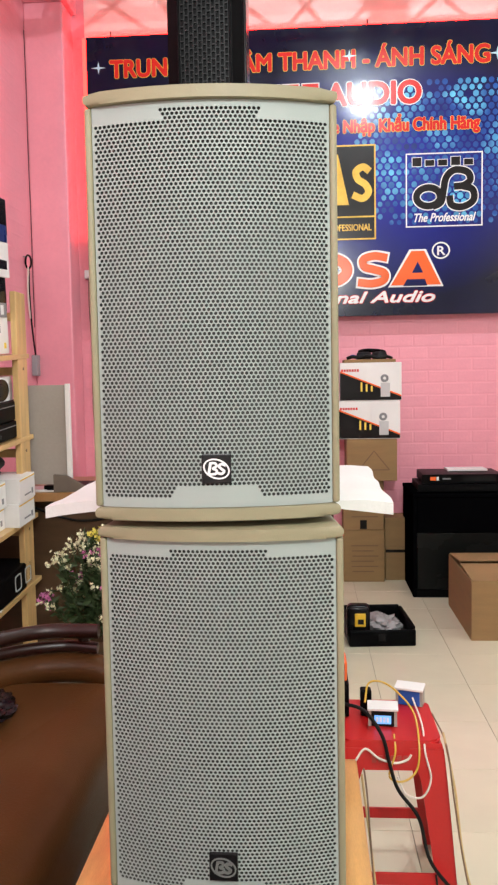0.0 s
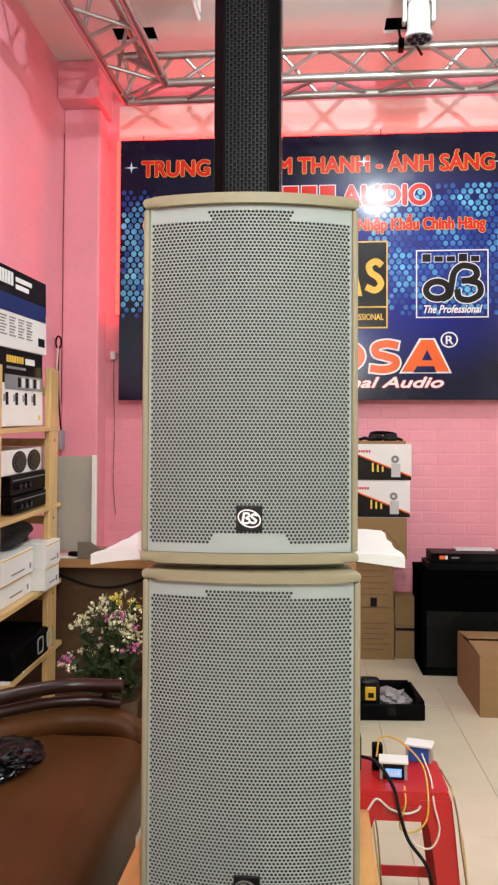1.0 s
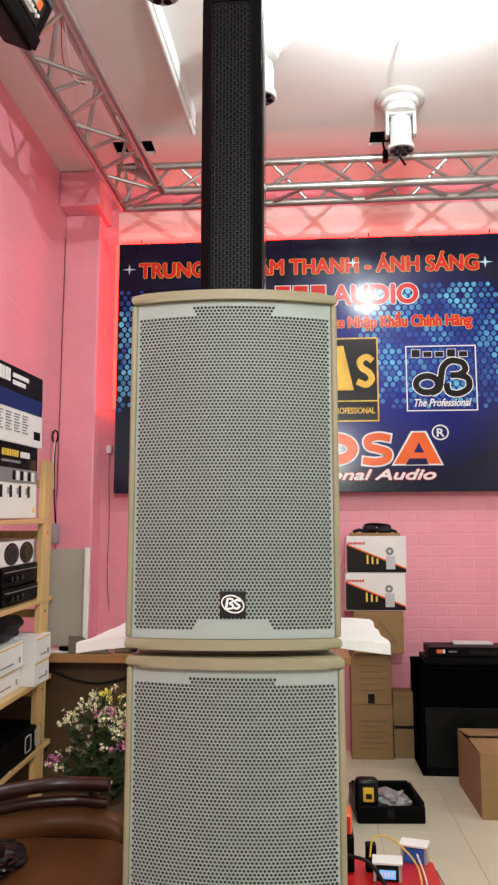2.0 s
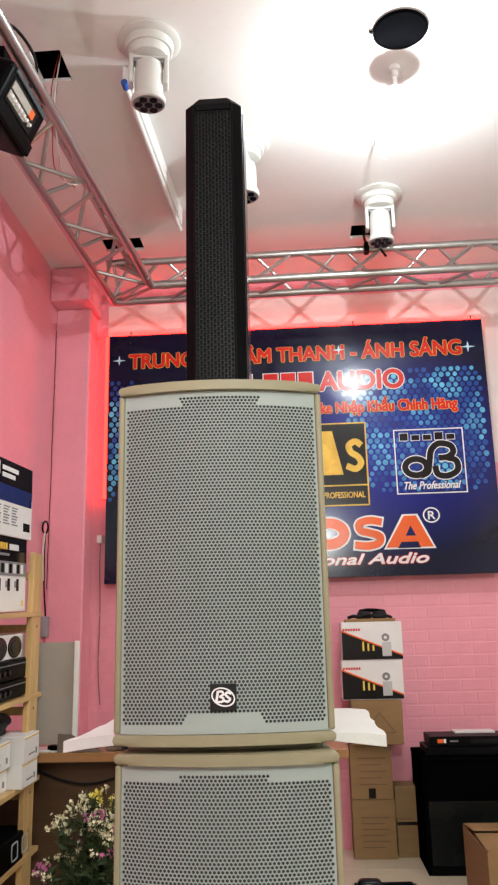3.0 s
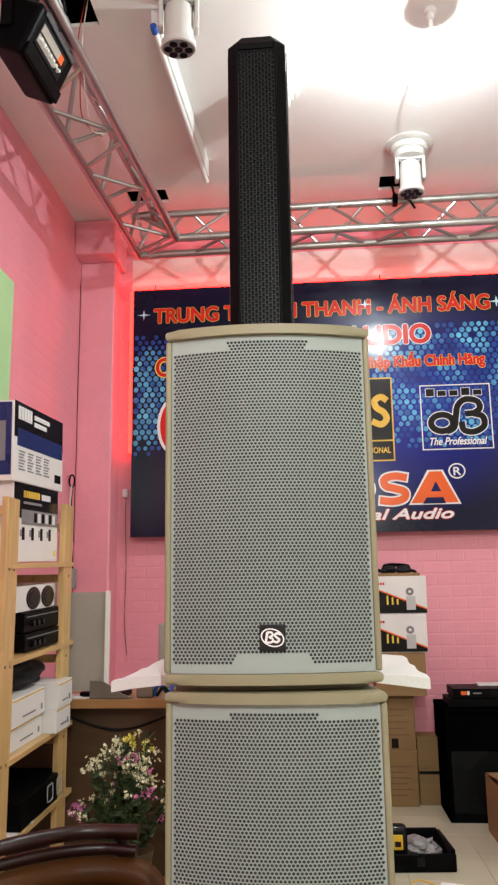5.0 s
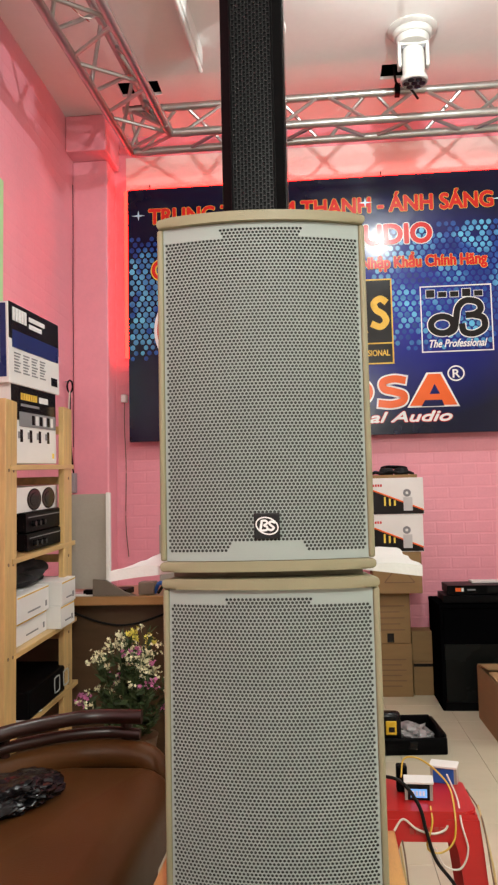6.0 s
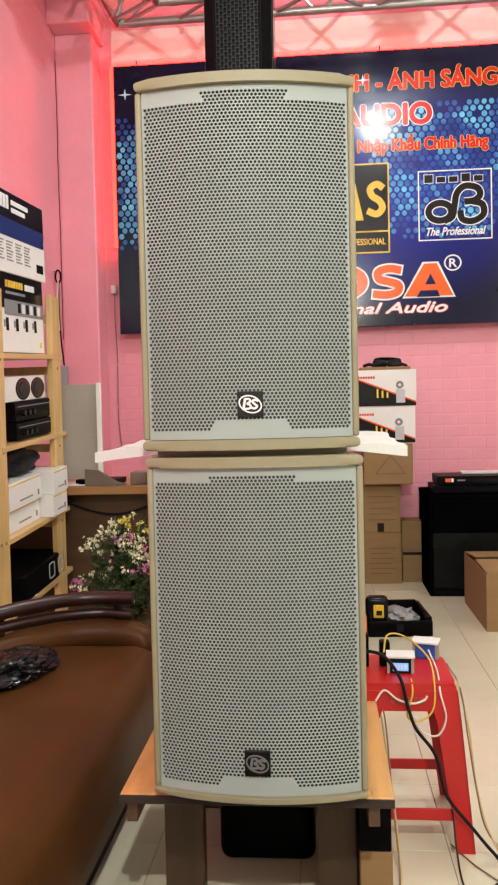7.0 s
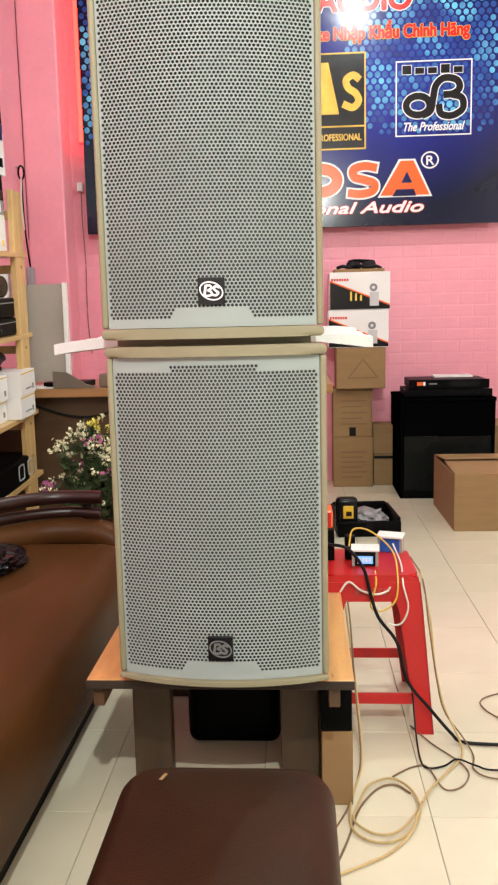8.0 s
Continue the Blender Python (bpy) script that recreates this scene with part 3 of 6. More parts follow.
    ribbon(bm, [(0.628, 2.735), (0.585, 2.765), (0.538, 2.735), (0.552, 2.685), (0.600, 2.650), (0.620, 2.600), (0.580, 2.560), (0.515, 2.585)], 0.046, y - 0.006, y - 0.003)
    inked("logo_shape", bm, GOLD_INK, top)
    # white-framed square with black rings
    bm = bmesh.new()
    for q in ((0.865, 1.366, 2.360, 2.368), (0.865, 1.366, 2.832, 2.840), (0.865, 0.873, 2.368, 2.832), (1.358, 1.366, 2.368, 2.832)):
        box(bm, q[0], q[1], y - 0.006, y - 0.003, q[2], q[3])
    inked("logo_frame", bm, WHITE_INK, top)
    bowl = [(1.013 + 0.078 * math.cos(q), 2.556 + 0.060 * math.sin(q)) for q in (2 * math.pi * k / 14 + 0.2 for k in range(15))]
    stem = [(1.040, 2.490), (1.095, 2.520), (1.112, 2.600), (1.130, 2.680), (1.185, 2.725), (1.265, 2.710), (1.285, 2.660), (1.245, 2.625), (1.180, 2.618)]
    lobe = [(1.225, 2.622), (1.300, 2.595), (1.305, 2.525), (1.235, 2.485), (1.165, 2.500), (1.150, 2.560)]
    for grow, ink, lift, name in ((0.014, WHITE_INK, 0.0045, "logo_edge"), (0.0, DARK_INK, 0.0070, "logo_shape")):
        bm = bmesh.new()
        for k, line in enumerate((bowl, stem, lobe)):
            ribbon(bm, line, 0.044 + grow, y - lift - 0.0003 * k, y - 0.003)
        inked(name, bm, ink, top)
    bm = bmesh.new()
    for k in range(5):
        a = 0.905 + k * 0.084
        box(bm, a, a + 0.066, y - 0.0050, y - 0.003, 2.752, 2.752 + (0.062 if k in (0, 3) else 0.046))
    inked("name_bar_edge", bm, WHITE_INK, top)
    bm = bmesh.new()
    for k in range(5):
        a = 0.909 + k * 0.084
        box(bm, a, a + 0.058, y - 0.0070, y - 0.005, 2.756, 2.752 + (0.058 if k in (0, 3) else 0.042))
    inked("name_bar", bm, DARK_INK, top)
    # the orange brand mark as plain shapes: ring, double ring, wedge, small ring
    for grow, ink, f in ((0.012, WHITE_INK, 0.003), (0.0, ORANGE_INK, 0.006)):
        bm = bmesh.new()
        ring_xz(bm, 0.362, 2.093, 0.148 + grow, 0.112 + grow, 0.072 + 2 * grow, y - f - 0.001, y - f + 0.002)
        inked("brand_shape", bm, ink, top)
        bm = bmesh.new()
        ribbon(bm, [(0.742 + grow, 2.165), (0.660, 2.180), (0.585, 2.160), (0.590, 2.110), (0.655, 2.090), (0.722, 2.065), (0.715, 2.018), (0.640, 1.998), (0.546 - grow, 2.008)], 0.052 + 2 * grow, y - f - 0.001, y - f + 0.002)
        inked("brand_shape", bm, ink, top)
        bm = bmesh.new()
        g = grow
        prism(bm, [(0.765 - 1.5 * g, 1.982 - g), (1.095 + 1.5 * g, 1.982 - g), (0.985 + g, 2.205 + g), (0.900 - g, 2.205 + g)], y - f - 0.001, y - f + 0.002)
        inked("brand_shape", bm, ink, top)
    bm = bmesh.new()
    prism(bm, [(0.905, 2.062), (0.978, 2.062), (0.942, 2.135)], y - 0.0080, y - 0.0068)
    inked("brand_shape", bm, NAVY, top)
    bm = bmesh.new()
    prism(bm, [(0.845, 1.976), (1.005, 1.976), (0.990, 2.020), (0.872, 2.020)], y - 0.0080, y - 0.0068)
    inked("brand_shape", bm, NAVY, top)
    bm = bmesh.new()
    ring_xz(bm, 1.095, 2.205, 0.060, 0.056, 0.010, y - 0.006, y - 0.003)
    inked("brand_shape", bm, WHITE_INK, top)
    words("R", 0.060, 0.050, 1.072, 2.175, WHITE_INK, None, 0)
    bm = bmesh.new()
    ring_xz(bm, -0.930, 2.60, 0.135, 0.22, 0.022, y - 0.006, y - 0.003)
    inked("brand_shape", bm, WHITE_INK, top)
    bm = bmesh.new()
    ring_xz(bm, -0.930, 2.60, 0.112, 0.197, 0.05, y - 0.0065, y - 0.003)
    inked("brand_shape", bm, RED_INK, top)
    # four-pointed printed stars
    for sx, sz, r in ((-1.175, 3.474, 0.050), (1.458, 3.46, 0.055), (0.50, 3.48, 0.050)):
        bm = bmesh.new()
        prism(bm, [(sx + (r if k % 2 == 0 else r * 0.22) * math.cos(k * math.pi / 4), sz + (r if k % 2 == 0 else r * 0.22) * math.sin(k * math.pi / 4) * 0.8) for k in range(8)], y - 0.0068, y - 0.0045)
        inked("star", bm, mat("pale_blue_ink", (0.55, 0.78, 0.90), 0.3, var=0.02, bump=0), top)


banner()

led = thing("led_strip", "lit red light strip along the top of the banner", "light strip", "red light strips")
part("tube", rodded((-1.25, 4.25, 3.692), (1.57, 4.25, 3.688), 0.0150, 12), LED_RED, led)
led = thing("led_strip", "lit red light strip beside the banner", "light strip", "red light strips")
part("tube", rodded((-1.288, 4.27, 2.42), (-1.288, 4.27, 3.70), 0.0165, 12), LED_RED, led)
p = thing("wall_plug", "white plug on the wall below the light strip", "plug")
part("body", boxed(-1.340, -1.30, 4.27, 4.33, 2.09, 2.15, bevel=0.006), WHITE_PLASTIC, p)
bm = bmesh.new()
hose(bm, [(-1.32, 4.31, 2.10), (-1.325, 4.32, 1.9), (-1.315, 4.32, 1.6), (-1.32, 4.32, 1.2), (-1.30, 4.32, 0.95)], 0.003)
part("lead", bm, CABLE_BROWN, p)


# ---- aluminium truss under the ceiling ----
PITCH = 0.637


def truss_run(name, chords, axis, phase):
    """chords: three pairs of ends (front, back, apex) that run along the axis; zigzag braces between them."""
    top = thing(name, "silver aluminium triangular lighting truss with lattice braces", "truss", "truss runs")
    ch = [(Vector(a), Vector(b)) for a, b in chords]
    for a, b in ch:
        part("chord", rodded(a, b, 0.0270, 16), ALU, top, smooth=True)

    def on(k, c):
        a, b = ch[k]
        f = (c - a[axis]) / (b[axis] - a[axis])
        return a.lerp(b, f) if 0.0 <= f <= 1.0 else None

    gap = 0.028
    for i, j, shift in ((2, 0, 0.0), (2, 1, 0.5), (0, 1, 0.0)):
        for k in range(-12, 13):
            c = phase + (k + shift) * PITCH
            for s in (-1, 1):
                a, b = on(i, c + s * gap), on(j, c + s * (PITCH / 2 - gap))
                if a and b:
                    part("brace", rodded(a, b, 0.0125, 8), ALU, top)
    for k in range(3):
        a, b = ch[k]
        d = (b - a).normalized()
        part("sleeve", rodded(a.lerp(b, 0.02), a.lerp(b, 0.02) + d * 0.06, 0.0305, 14), ALU, top, smooth=True)
    for i, j in ((0, 1), (1, 2), (0, 2)):
        part("end_brace", rodded(ch[i][0].lerp(ch[i][1], 0.012), ch[j][0].lerp(ch[j][1], 0.012), 0.0125, 8), ALU, top)
    return top


truss_run("lighting_truss", (((-0.806, 3.533, 3.777), (2.97, 3.518, 3.777)), ((-1.125, 3.784, 3.777), (2.97, 3.743, 3.777)), ((-1.154, 3.66, 4.019), (2.97, 3.636, 4.019))), 0, 0.209)
truss_run("lighting_truss", (((-0.806, 3.533, 3.777), (-1.042, -0.883, 3.777)), ((-1.125, 3.784, 3.777), (-1.296, -0.883, 3.777)), ((-0.977, 3.719, 4.019), (-1.166, -0.883, 4.019))), 1, 2.92)
for x, y in ((-1.10, -0.4), (2.3, 3.63)):
    s = thing("truss_hanger", "thin steel rod hanging the truss from the ceiling", "hanger", "truss hangers")
    part("rod", rodded((x, y, 4.0), (x, y, ZC - 0.001), 0.005, 8), BLACK, s)


def moving_head(name, at, turn, tilt):
    top = thing(name, "white moving-head stage light mounted on the ceiling", "stage light", "ceiling stage lights", at=at, turn=turn)
    bm = bmesh.new()
    lathe(bm, [(0.150, 0.0), (0.152, -0.010), (0.140, -0.020), (0.118, -0.024), (0.116, -0.050), (0.108, -0.058)], seg=36)
    part("ceiling_plate", bm, HEAD_PLASTIC, top, smooth=True)
    bm = bmesh.new()
    lathe(bm, [(0.098, -0.056), (0.098, -0.078), (0.090, -0.098), (0.05, -0.105)], seg=32)
    part("base", bm, HEAD_PLASTIC, top, smooth=True)
    for s in (-1, 1):
        part("yoke_arm", boxed(s * 0.083 - 0.011, s * 0.083 + 0.011, -0.035, 0.035, -0.25, -0.09, bevel=0.008, seg=3), HEAD_PLASTIC, top, smooth=True)
    part("yoke_bridge", boxed(-0.094, 0.094, -0.035, 0.035, -0.115, -0.095, bevel=0.006), HEAD_PLASTIC, top)
    bm = bmesh.new()
    lathe(bm, [(0.045, 0.085), (0.062, 0.070), (0.068, 0.03), (0.068, -0.10), (0.080, -0.105), (0.083, -0.130), (0.078, -0.135)], seg=28)
    bm.transform(Matrix.Translation((0, 0, -0.205)) @ Euler((radians(tilt), 0, 0)).to_matrix().to_4x4())
    hd = part("head", bm, HEAD_PLASTIC, top, smooth=True)
    # Grey block stands in for the shade between yoke bridge and head.
    part("dark_gap", boxed(-0.068, 0.068, -0.030, 0.030, -0.135, -0.116, bevel=0.006), GREY_INK, top)
    m = Matrix.Translation((0, 0, -0.205)) @ Euler((radians(tilt), 0, 0)).to_matrix().to_4x4()
    bm = rodded((0, 0, -0.132), (0, 0, -0.137), 0.074, 24)
    bm.transform(m)
    part("face", bm, GREY_INK, hd)
    for k in range(7):
        r = 0.047 if k else 0.0
        c = (r * math.cos(k * math.pi / 3), r * math.sin(k * math.pi / 3))
        bm = rodded((*c, -0.134), (*c, -0.142), 0.019, 14)
        bm.transform(m)
        part("lens", bm, BLACK_GLOSS, hd)
    return top


moving_head("moving_head_light", (-0.458, 1.65, ZC), 10, 4)
moving_head("moving_head_light", (0.755, 3.16, ZC), 0, 0)
moving_head("moving_head_light", (-0.07, 2.52, ZC), 80, 0)

# the lit bulb, its holder, and the round black plate beside it
b = thing("ceiling_bulb", "lit white bulb hanging from a holder on the ceiling", "light bulb")
bm = bmesh.new()
lathe(bm, [(0.030, 0.0), (0.030, -0.02), (0.018, -0.026), (0.018, -0.055), (0.010, -0.060), (0.010, -0.110)], (BULB[0], BULB[1], ZC), 20)
part("holder", bm, WHITE_PLASTIC, b, smooth=True)
bm = bmesh.new()
lathe(bm, [(0.020, 0.065), (0.040, 0.04), (0.048, 0.0), (0.040, -0.035), (0.022, -0.052), (0.006, -0.056)], BULB, 24)
lit = part("bulb", bm, BULB_GLOW, b, "glowing white bulb", smooth=True)
lit.visible_shadow = False
bm = bmesh.new()
lathe(bm, [(0.020, 0.088), (0.060, 0.078), (0.062, 0.070), (0.045, 0.066)], BULB, 24)
part("collar", bm, WHITE_PLASTIC, b, smooth=True)
b = thing("ceiling_bulb", "lit white bulb on a long cord", "light bulb")
part("cord", rodded((REAR[0], REAR[1], REAR[2] + 0.12), (REAR[0], REAR[1], ZC), 0.004, 8), CABLE_WHITE, b)
bm = bmesh.new()
lathe(bm, [(0.018, 0.15), (0.024, 0.11), (0.05, 0.06), (0.06, 0.0), (0.045, -0.05), (0.01, -0.065)], REAR, 24)
lit = part("bulb", bm, BULB_GLOW, b, "glowing white bulb", smooth=True)
lit.visible_shadow = False
# Case added behind the side fill light.
w = thing("wall_light", "added white light case on the unseen side wall", "wall light")
part("case", boxed(2.935, 2.998, 0.92, 2.18, 2.32, 2.68, bevel=0.01), WHITE_PLASTIC, w)
d = thing("round_ceiling_plate", "round black glossy cover plate on the ceiling", "cover plate")
bm = bmesh.new()
lathe(bm, [(0.128, 0.0), (0.132, -0.006), (0.120, -0.012), (0.118, -0.008)], (0.742, 1.685, ZC), 36)
part("plate", bm, BLACK_MATT, d, smooth=True)
part("clip", boxed(0.595, 0.615, 1.68, 1.69, ZC - 0.012, ZC), BLACK, d)
w = thing("loose_ceiling_wire", "short loose wire end hanging from the ceiling", "wire")
bm = bmesh.new()
hose(bm, [(0.70, 2.50, ZC), (0.69, 2.52, ZC - 0.06), (0.705, 2.56, ZC - 0.10), (0.75, 2.58, ZC - 0.11)], 0.004)
part("wire", bm, CABLE_WHITE, w)


w = thing("truss_cable", "black cable dropping from the ceiling opening to the truss", "cable")
bm = bmesh.new()
hose(bm, [(0.68, 3.63, ZC + 0.05), (0.69, 3.62, 4.10), (0.70, 3.61, 4.055), (0.735, 3.60, 4.03), (0.79, 3.60, 4.00), (0.83, 3.59, 3.93)], 0.008)
part("cable", bm, CABLE_BLACK, w)
part("tie", boxed(0.685, 0.720, 3.60, 3.67, 3.985, 4.055, bevel=0.006), BLACK, w)


def tube_light(x0, y0, x1, y1, label):
    top = thing("tube_light", label, "tube light", "ceiling tube lights")
    a, c = Vector((x0, y0, 4.02)), Vector((x1, y1, 4.02))
    d = (c - a).normalized()
    part("tube", rodded(a, c, 0.014, 14), WHITE_PLASTIC, top, smooth=True)
    bm = bmesh.new()
    rod(bm, a - d * 0.045, a, 0.017, 14)
    part("end_cap", bm, BLUE_PLASTIC, top, "blue end cap")
    part("end_cap", rodded(c, c + d * 0.03, 0.016, 14), WHITE_PLASTIC, top)
    part("batten", boxed(-0.022, 0.022, 0.0, (c - a).length, 4.036, ZC - 0.001, bevel=0.004), WHITE_PLASTIC, top).matrix_basis = pose(x0, y0, 0, 0, 0, math.degrees(math.atan2(-(x1 - x0), y1 - y0)))
    for f in (0.08, 0.92):
        p = a.lerp(c, f)
        part("drop_rod", rodded((p.x, p.y, 4.07), (p.x, p.y, ZC), 0.005, 8), WHITE_PLASTIC, top)
    return top


tube_light(-0.60, 1.80, -0.555, 3.20, "unlit white fluorescent tube light below the ceiling")
tube_light(-0.60, -0.20, -0.62, 1.16, "unlit white fluorescent tube light near the truss")


def par_light():
    top = thing("led_panel_light", "black box stage light with small lamps on the truss", "stage light", at=(-1.085, 1.40, 3.665), turn=88)
    m = Euler((radians(24), 0, 0)).to_matrix().to_4x4()

    def tilted(name, bm, material, parent, label=""):
        bm.transform(m)
        return part(name, bm, material, parent, label)

    body = tilted("body", boxed(-0.16, 0.16, -0.10, 0.03, -0.100, 0.10, bevel=0.018, seg=3), BLACK, top)
    tilted("visor", boxed(-0.15, 0.15, -0.112, -0.098, -0.092, -0.045, bevel=0.005), BLACK, body)
    tilted("side_bar", boxed(-0.13, 0.14, -0.108, -0.098, 0.072, 0.090, bevel=0.004), mat("blue_grey_trim", (0.05, 0.07, 0.08), 0.35, var=0.1), body)
    face = tilted("window", boxed(-0.12, 0.10, -0.104, -0.099, -0.03, 0.062, bevel=0.002), DARK_PANEL, body)
    tilted("reflector", boxed(-0.115, 0.04, -0.108, -0.103, 0.018, 0.050, bevel=0.002), GREY_BOARD, face, "pale reflector strip")
    tilted("red_panel", boxed(0.04, 0.075, -0.108, -0.103, 0.018, 0.050, bevel=0.002), ORANGE_INK, face)
    tilted("lamp_strip", boxed(-0.115, 0.035, -0.106, -0.103, -0.018, 0.012, bevel=0.001), GREY_BOARD, face)
    for i in range(7):
        x = -0.10 + i * 0.028
        tilted("small_lamp", rodded((x, -0.104, -0.003), (x, -0.116, -0.003), 0.009, 12, 0.006), WHITE_PLASTIC, face)
    for s in (-1, 1):
        part("yoke_arm", boxed(s * 0.168 - 0.005, s * 0.168 + 0.005, -0.02, 0.02, -0.03, 0.14), BLACK, top)
    part("yoke_bridge", boxed(-0.173, 0.173, -0.02, 0.02, 0.13, 0.14), BLACK, top)
    part("clamp", boxed(-0.10, -0.03, -0.06, 0.02, 0.08, 0.17, bevel=0.006), BLACK, top)
    bm = bmesh.new()
    hose(bm, [(-0.09, -0.02, 0.16), (-0.13, -0.03, 0.24), (-0.06, -0.08, 0.27), (0.04, -0.12, 0.22), (0.07, -0.11, 0.13), (0.03, -0.08, 0.10)], 0.006)
    part("cable", bm, CABLE_BLACK, top)
    top.matrix_basis = top.matrix_basis @ Matrix.Scale(1.20, 4)
    return top


par_light()
for k, (x, y, z) in enumerate(((-0.95, 1.80, ZC), (-0.93, 1.78, ZC))):
    w = thing("hanging_wire", "thin red wire hanging from the ceiling opening to the truss", "wire", "ceiling wires")
    bm = bmesh.new()
    hose(bm, [(x, y, z + 0.1), (x - 0.03, y + 0.02 * k, z - 0.12), (x - 0.05, y + 0.10, z - 0.24), (x - 0.10, y + 0.32 + 0.1 * k, 3.80), (x - 0.06, y + 0.55, 3.83)], 0.003, 6)
    part("wire", bm, CABLE_RED if k == 0 else CABLE_WHITE, w)


# ---- the wooden shelf and what stands on it ----
SX = -1.120
# the boards slope a little, lower at the near end
SAG = Matrix.Translation((0, 2.19, 1.75)) @ Matrix.Rotation(radians(3.4), 4, "X") @ Matrix.Translation((0, -2.17, -1.75))


def shelf_unit():
    top = thing("shelf_unit", "open pine shelf unit filled with boxes and audio devices", "shelf")
    for y0, zt in ((1.525, 1.730), (2.262, 1.790)):
        for x in (SX - 0.028, SX - 0.40):
            part("post", boxed(x, x + 0.028, y0, y0 + 0.125, 0.0, zt, bevel=0.003), PINE_UP, top)
        for z in (1.70, 1.45, 1.07, 0.70, 0.40):
            part("rail", boxed(SX - 0.372, SX - 0.028, y0 + 0.04, y0 + 0.07, z - 0.04, z - 0.002, bevel=0.002), PINE, top)
    for z in SHELVES:
        for k in range(3):
            x = SX - 0.394 + k * 0.134
            part("board", boxed(x, x + 0.130, 1.54, 2.372, z - 0.022, z, bevel=0.002), PINE, top).matrix_basis = SAG
    for y in (1.56, 1.61, 2.33):
        for z in (1.44, 1.06, 0.69):
            part("screw", rodded((SX - 0.001, y, z), (SX + 0.002, y, z), 0.007, 10), CABLE_BROWN, top)
    return top


SHELVES = (1.500, 1.118, 0.735, 0.420)
shelf_unit()
before_goods = set(bpy.data.objects)


def carton(name, label, x0, x1, y0, y1, z0, z1, material, group="", bevel=0.002):
    top = thing(name, label, "box", group)
    part("body", boxed(x0, x1, y0, y1, z0, z1, bevel=bevel, seg=1), material, top)
    return top


def patch(parent, name, x, y0, y1, z0, z1, ink, lift=0.0015):
    """A printed patch on a face that looks along +x."""
    return part(name, boxed(x - 0.0005, x + lift, y0, y1, z0, z1), ink, parent)


FX = -1.150
# upper printed box: dark blue above, white below, a device pictured in between
b = carton("device_box", "printed white and dark blue device box lying on another box", FX - 0.30, FX, 1.62, 2.27, 1.845, 2.187, WHITE_CARD, "boxes on the shelf top")
patch(b, "dark_print", FX, 1.625, 2.265, 2.035, 2.190, DARK_INK)
patch(b, "blue_print", FX, 1.66, 2.255, 2.000, 2.075, BLUE_INK, 0.003)
bm = bmesh.new()
prism(bm, [(0, 0), (0.48, 0.0), (0.48, 0.055), (0, 0.06)], 0.0, 0.004)
bm.transform(Matrix.Translation((FX + 0.001, 1.73, 2.02)) @ Euler((0, 0, radians(90))).to_matrix().to_4x4())
part("device_picture", bm, GREY_INK, b)
for k in range(5):
    patch(b, "title_bar", FX, 1.665 + 0.034 * k, 1.690 + 0.034 * k, 2.115, 2.172, WHITE_INK, 0.004)
patch(b, "title_bar", FX, 1.86, 2.06, 2.140, 2.160, WHITE_INK, 0.004)
patch(b, "title_bar", FX, 1.86, 2.02, 2.108, 2.128, WHITE_INK, 0.004)
for c in range(4):
    for r in range(7):
        patch(b, "text_bar", FX, 1.68 + c * 0.105, 1.755 + c * 0.105 - 0.012 * (r % 3), 1.975 - r * 0.013, 1.981 - r * 0.013, GREY_INK)
patch(b, "logo_bar", FX, 2.15, 2.24, 1.88, 1.92, DARK_INK)
side = part("end_print", boxed(FX - 0.29, FX - 0.01, 1.617, 1.6205, 1.87, 2.18), BLUE_INK, b)
for k in range(4):
    part("text_bar", boxed(FX - 0.27 + 0.065 * k, FX - 0.23 + 0.065 * k, 1.6155, 1.6175, 1.93, 2.10), GREY_INK, side)
# lower printed box
b = carton("device_box", "printed black and white device box with a row of knobs", FX - 0.30, FX - 0.01, 1.66, 2.235, 1.506, 1.848, WHITE_CARD, "boxes on the shelf top")
GX = FX - 0.01
patch(b, "dark_print", GX, 1.662, 2.233, 1.695, 1.847, DARK_INK)
patch(b, "device_picture", GX, 1.75, 2.225, 1.668, 1.732, GREY_INK, 0.003)
for k in range(6):
    patch(b, "knob_print", GX, 1.90 + 0.05 * k, 1.935 + 0.05 * k, 1.680, 1.722, WHITE_INK if k % 2 else DARK_INK, 0.004)
for k in range(7):
    patch(b, "title_bar", GX, 1.77 + 0.03 * k, 1.793 + 0.03 * k, 1.785, 1.815, GOLD_INK, 0.003)
patch(b, "title_bar", GX, 2.0, 2.12, 1.785, 1.812, WHITE_INK, 0.003)
patch(b, "title_bar", GX, 1.77, 2.0, 1.757, 1.768, GREY_INK, 0.003)
for k in range(4):
    patch(b, "small_picture", GX, 1.76 + 0.115 * k, 1.79 + 0.115 * k, 1.60, 1.655, DARK_INK)
    patch(b, "text_bar", GX, 1.735 + 0.115 * k, 1.755 + 0.115 * k, 1.615, 1.645, GREY_INK)
patch(b, "warning_mark", GX, 2.175, 2.20, 1.530, 1.555, YELLOW_INK)

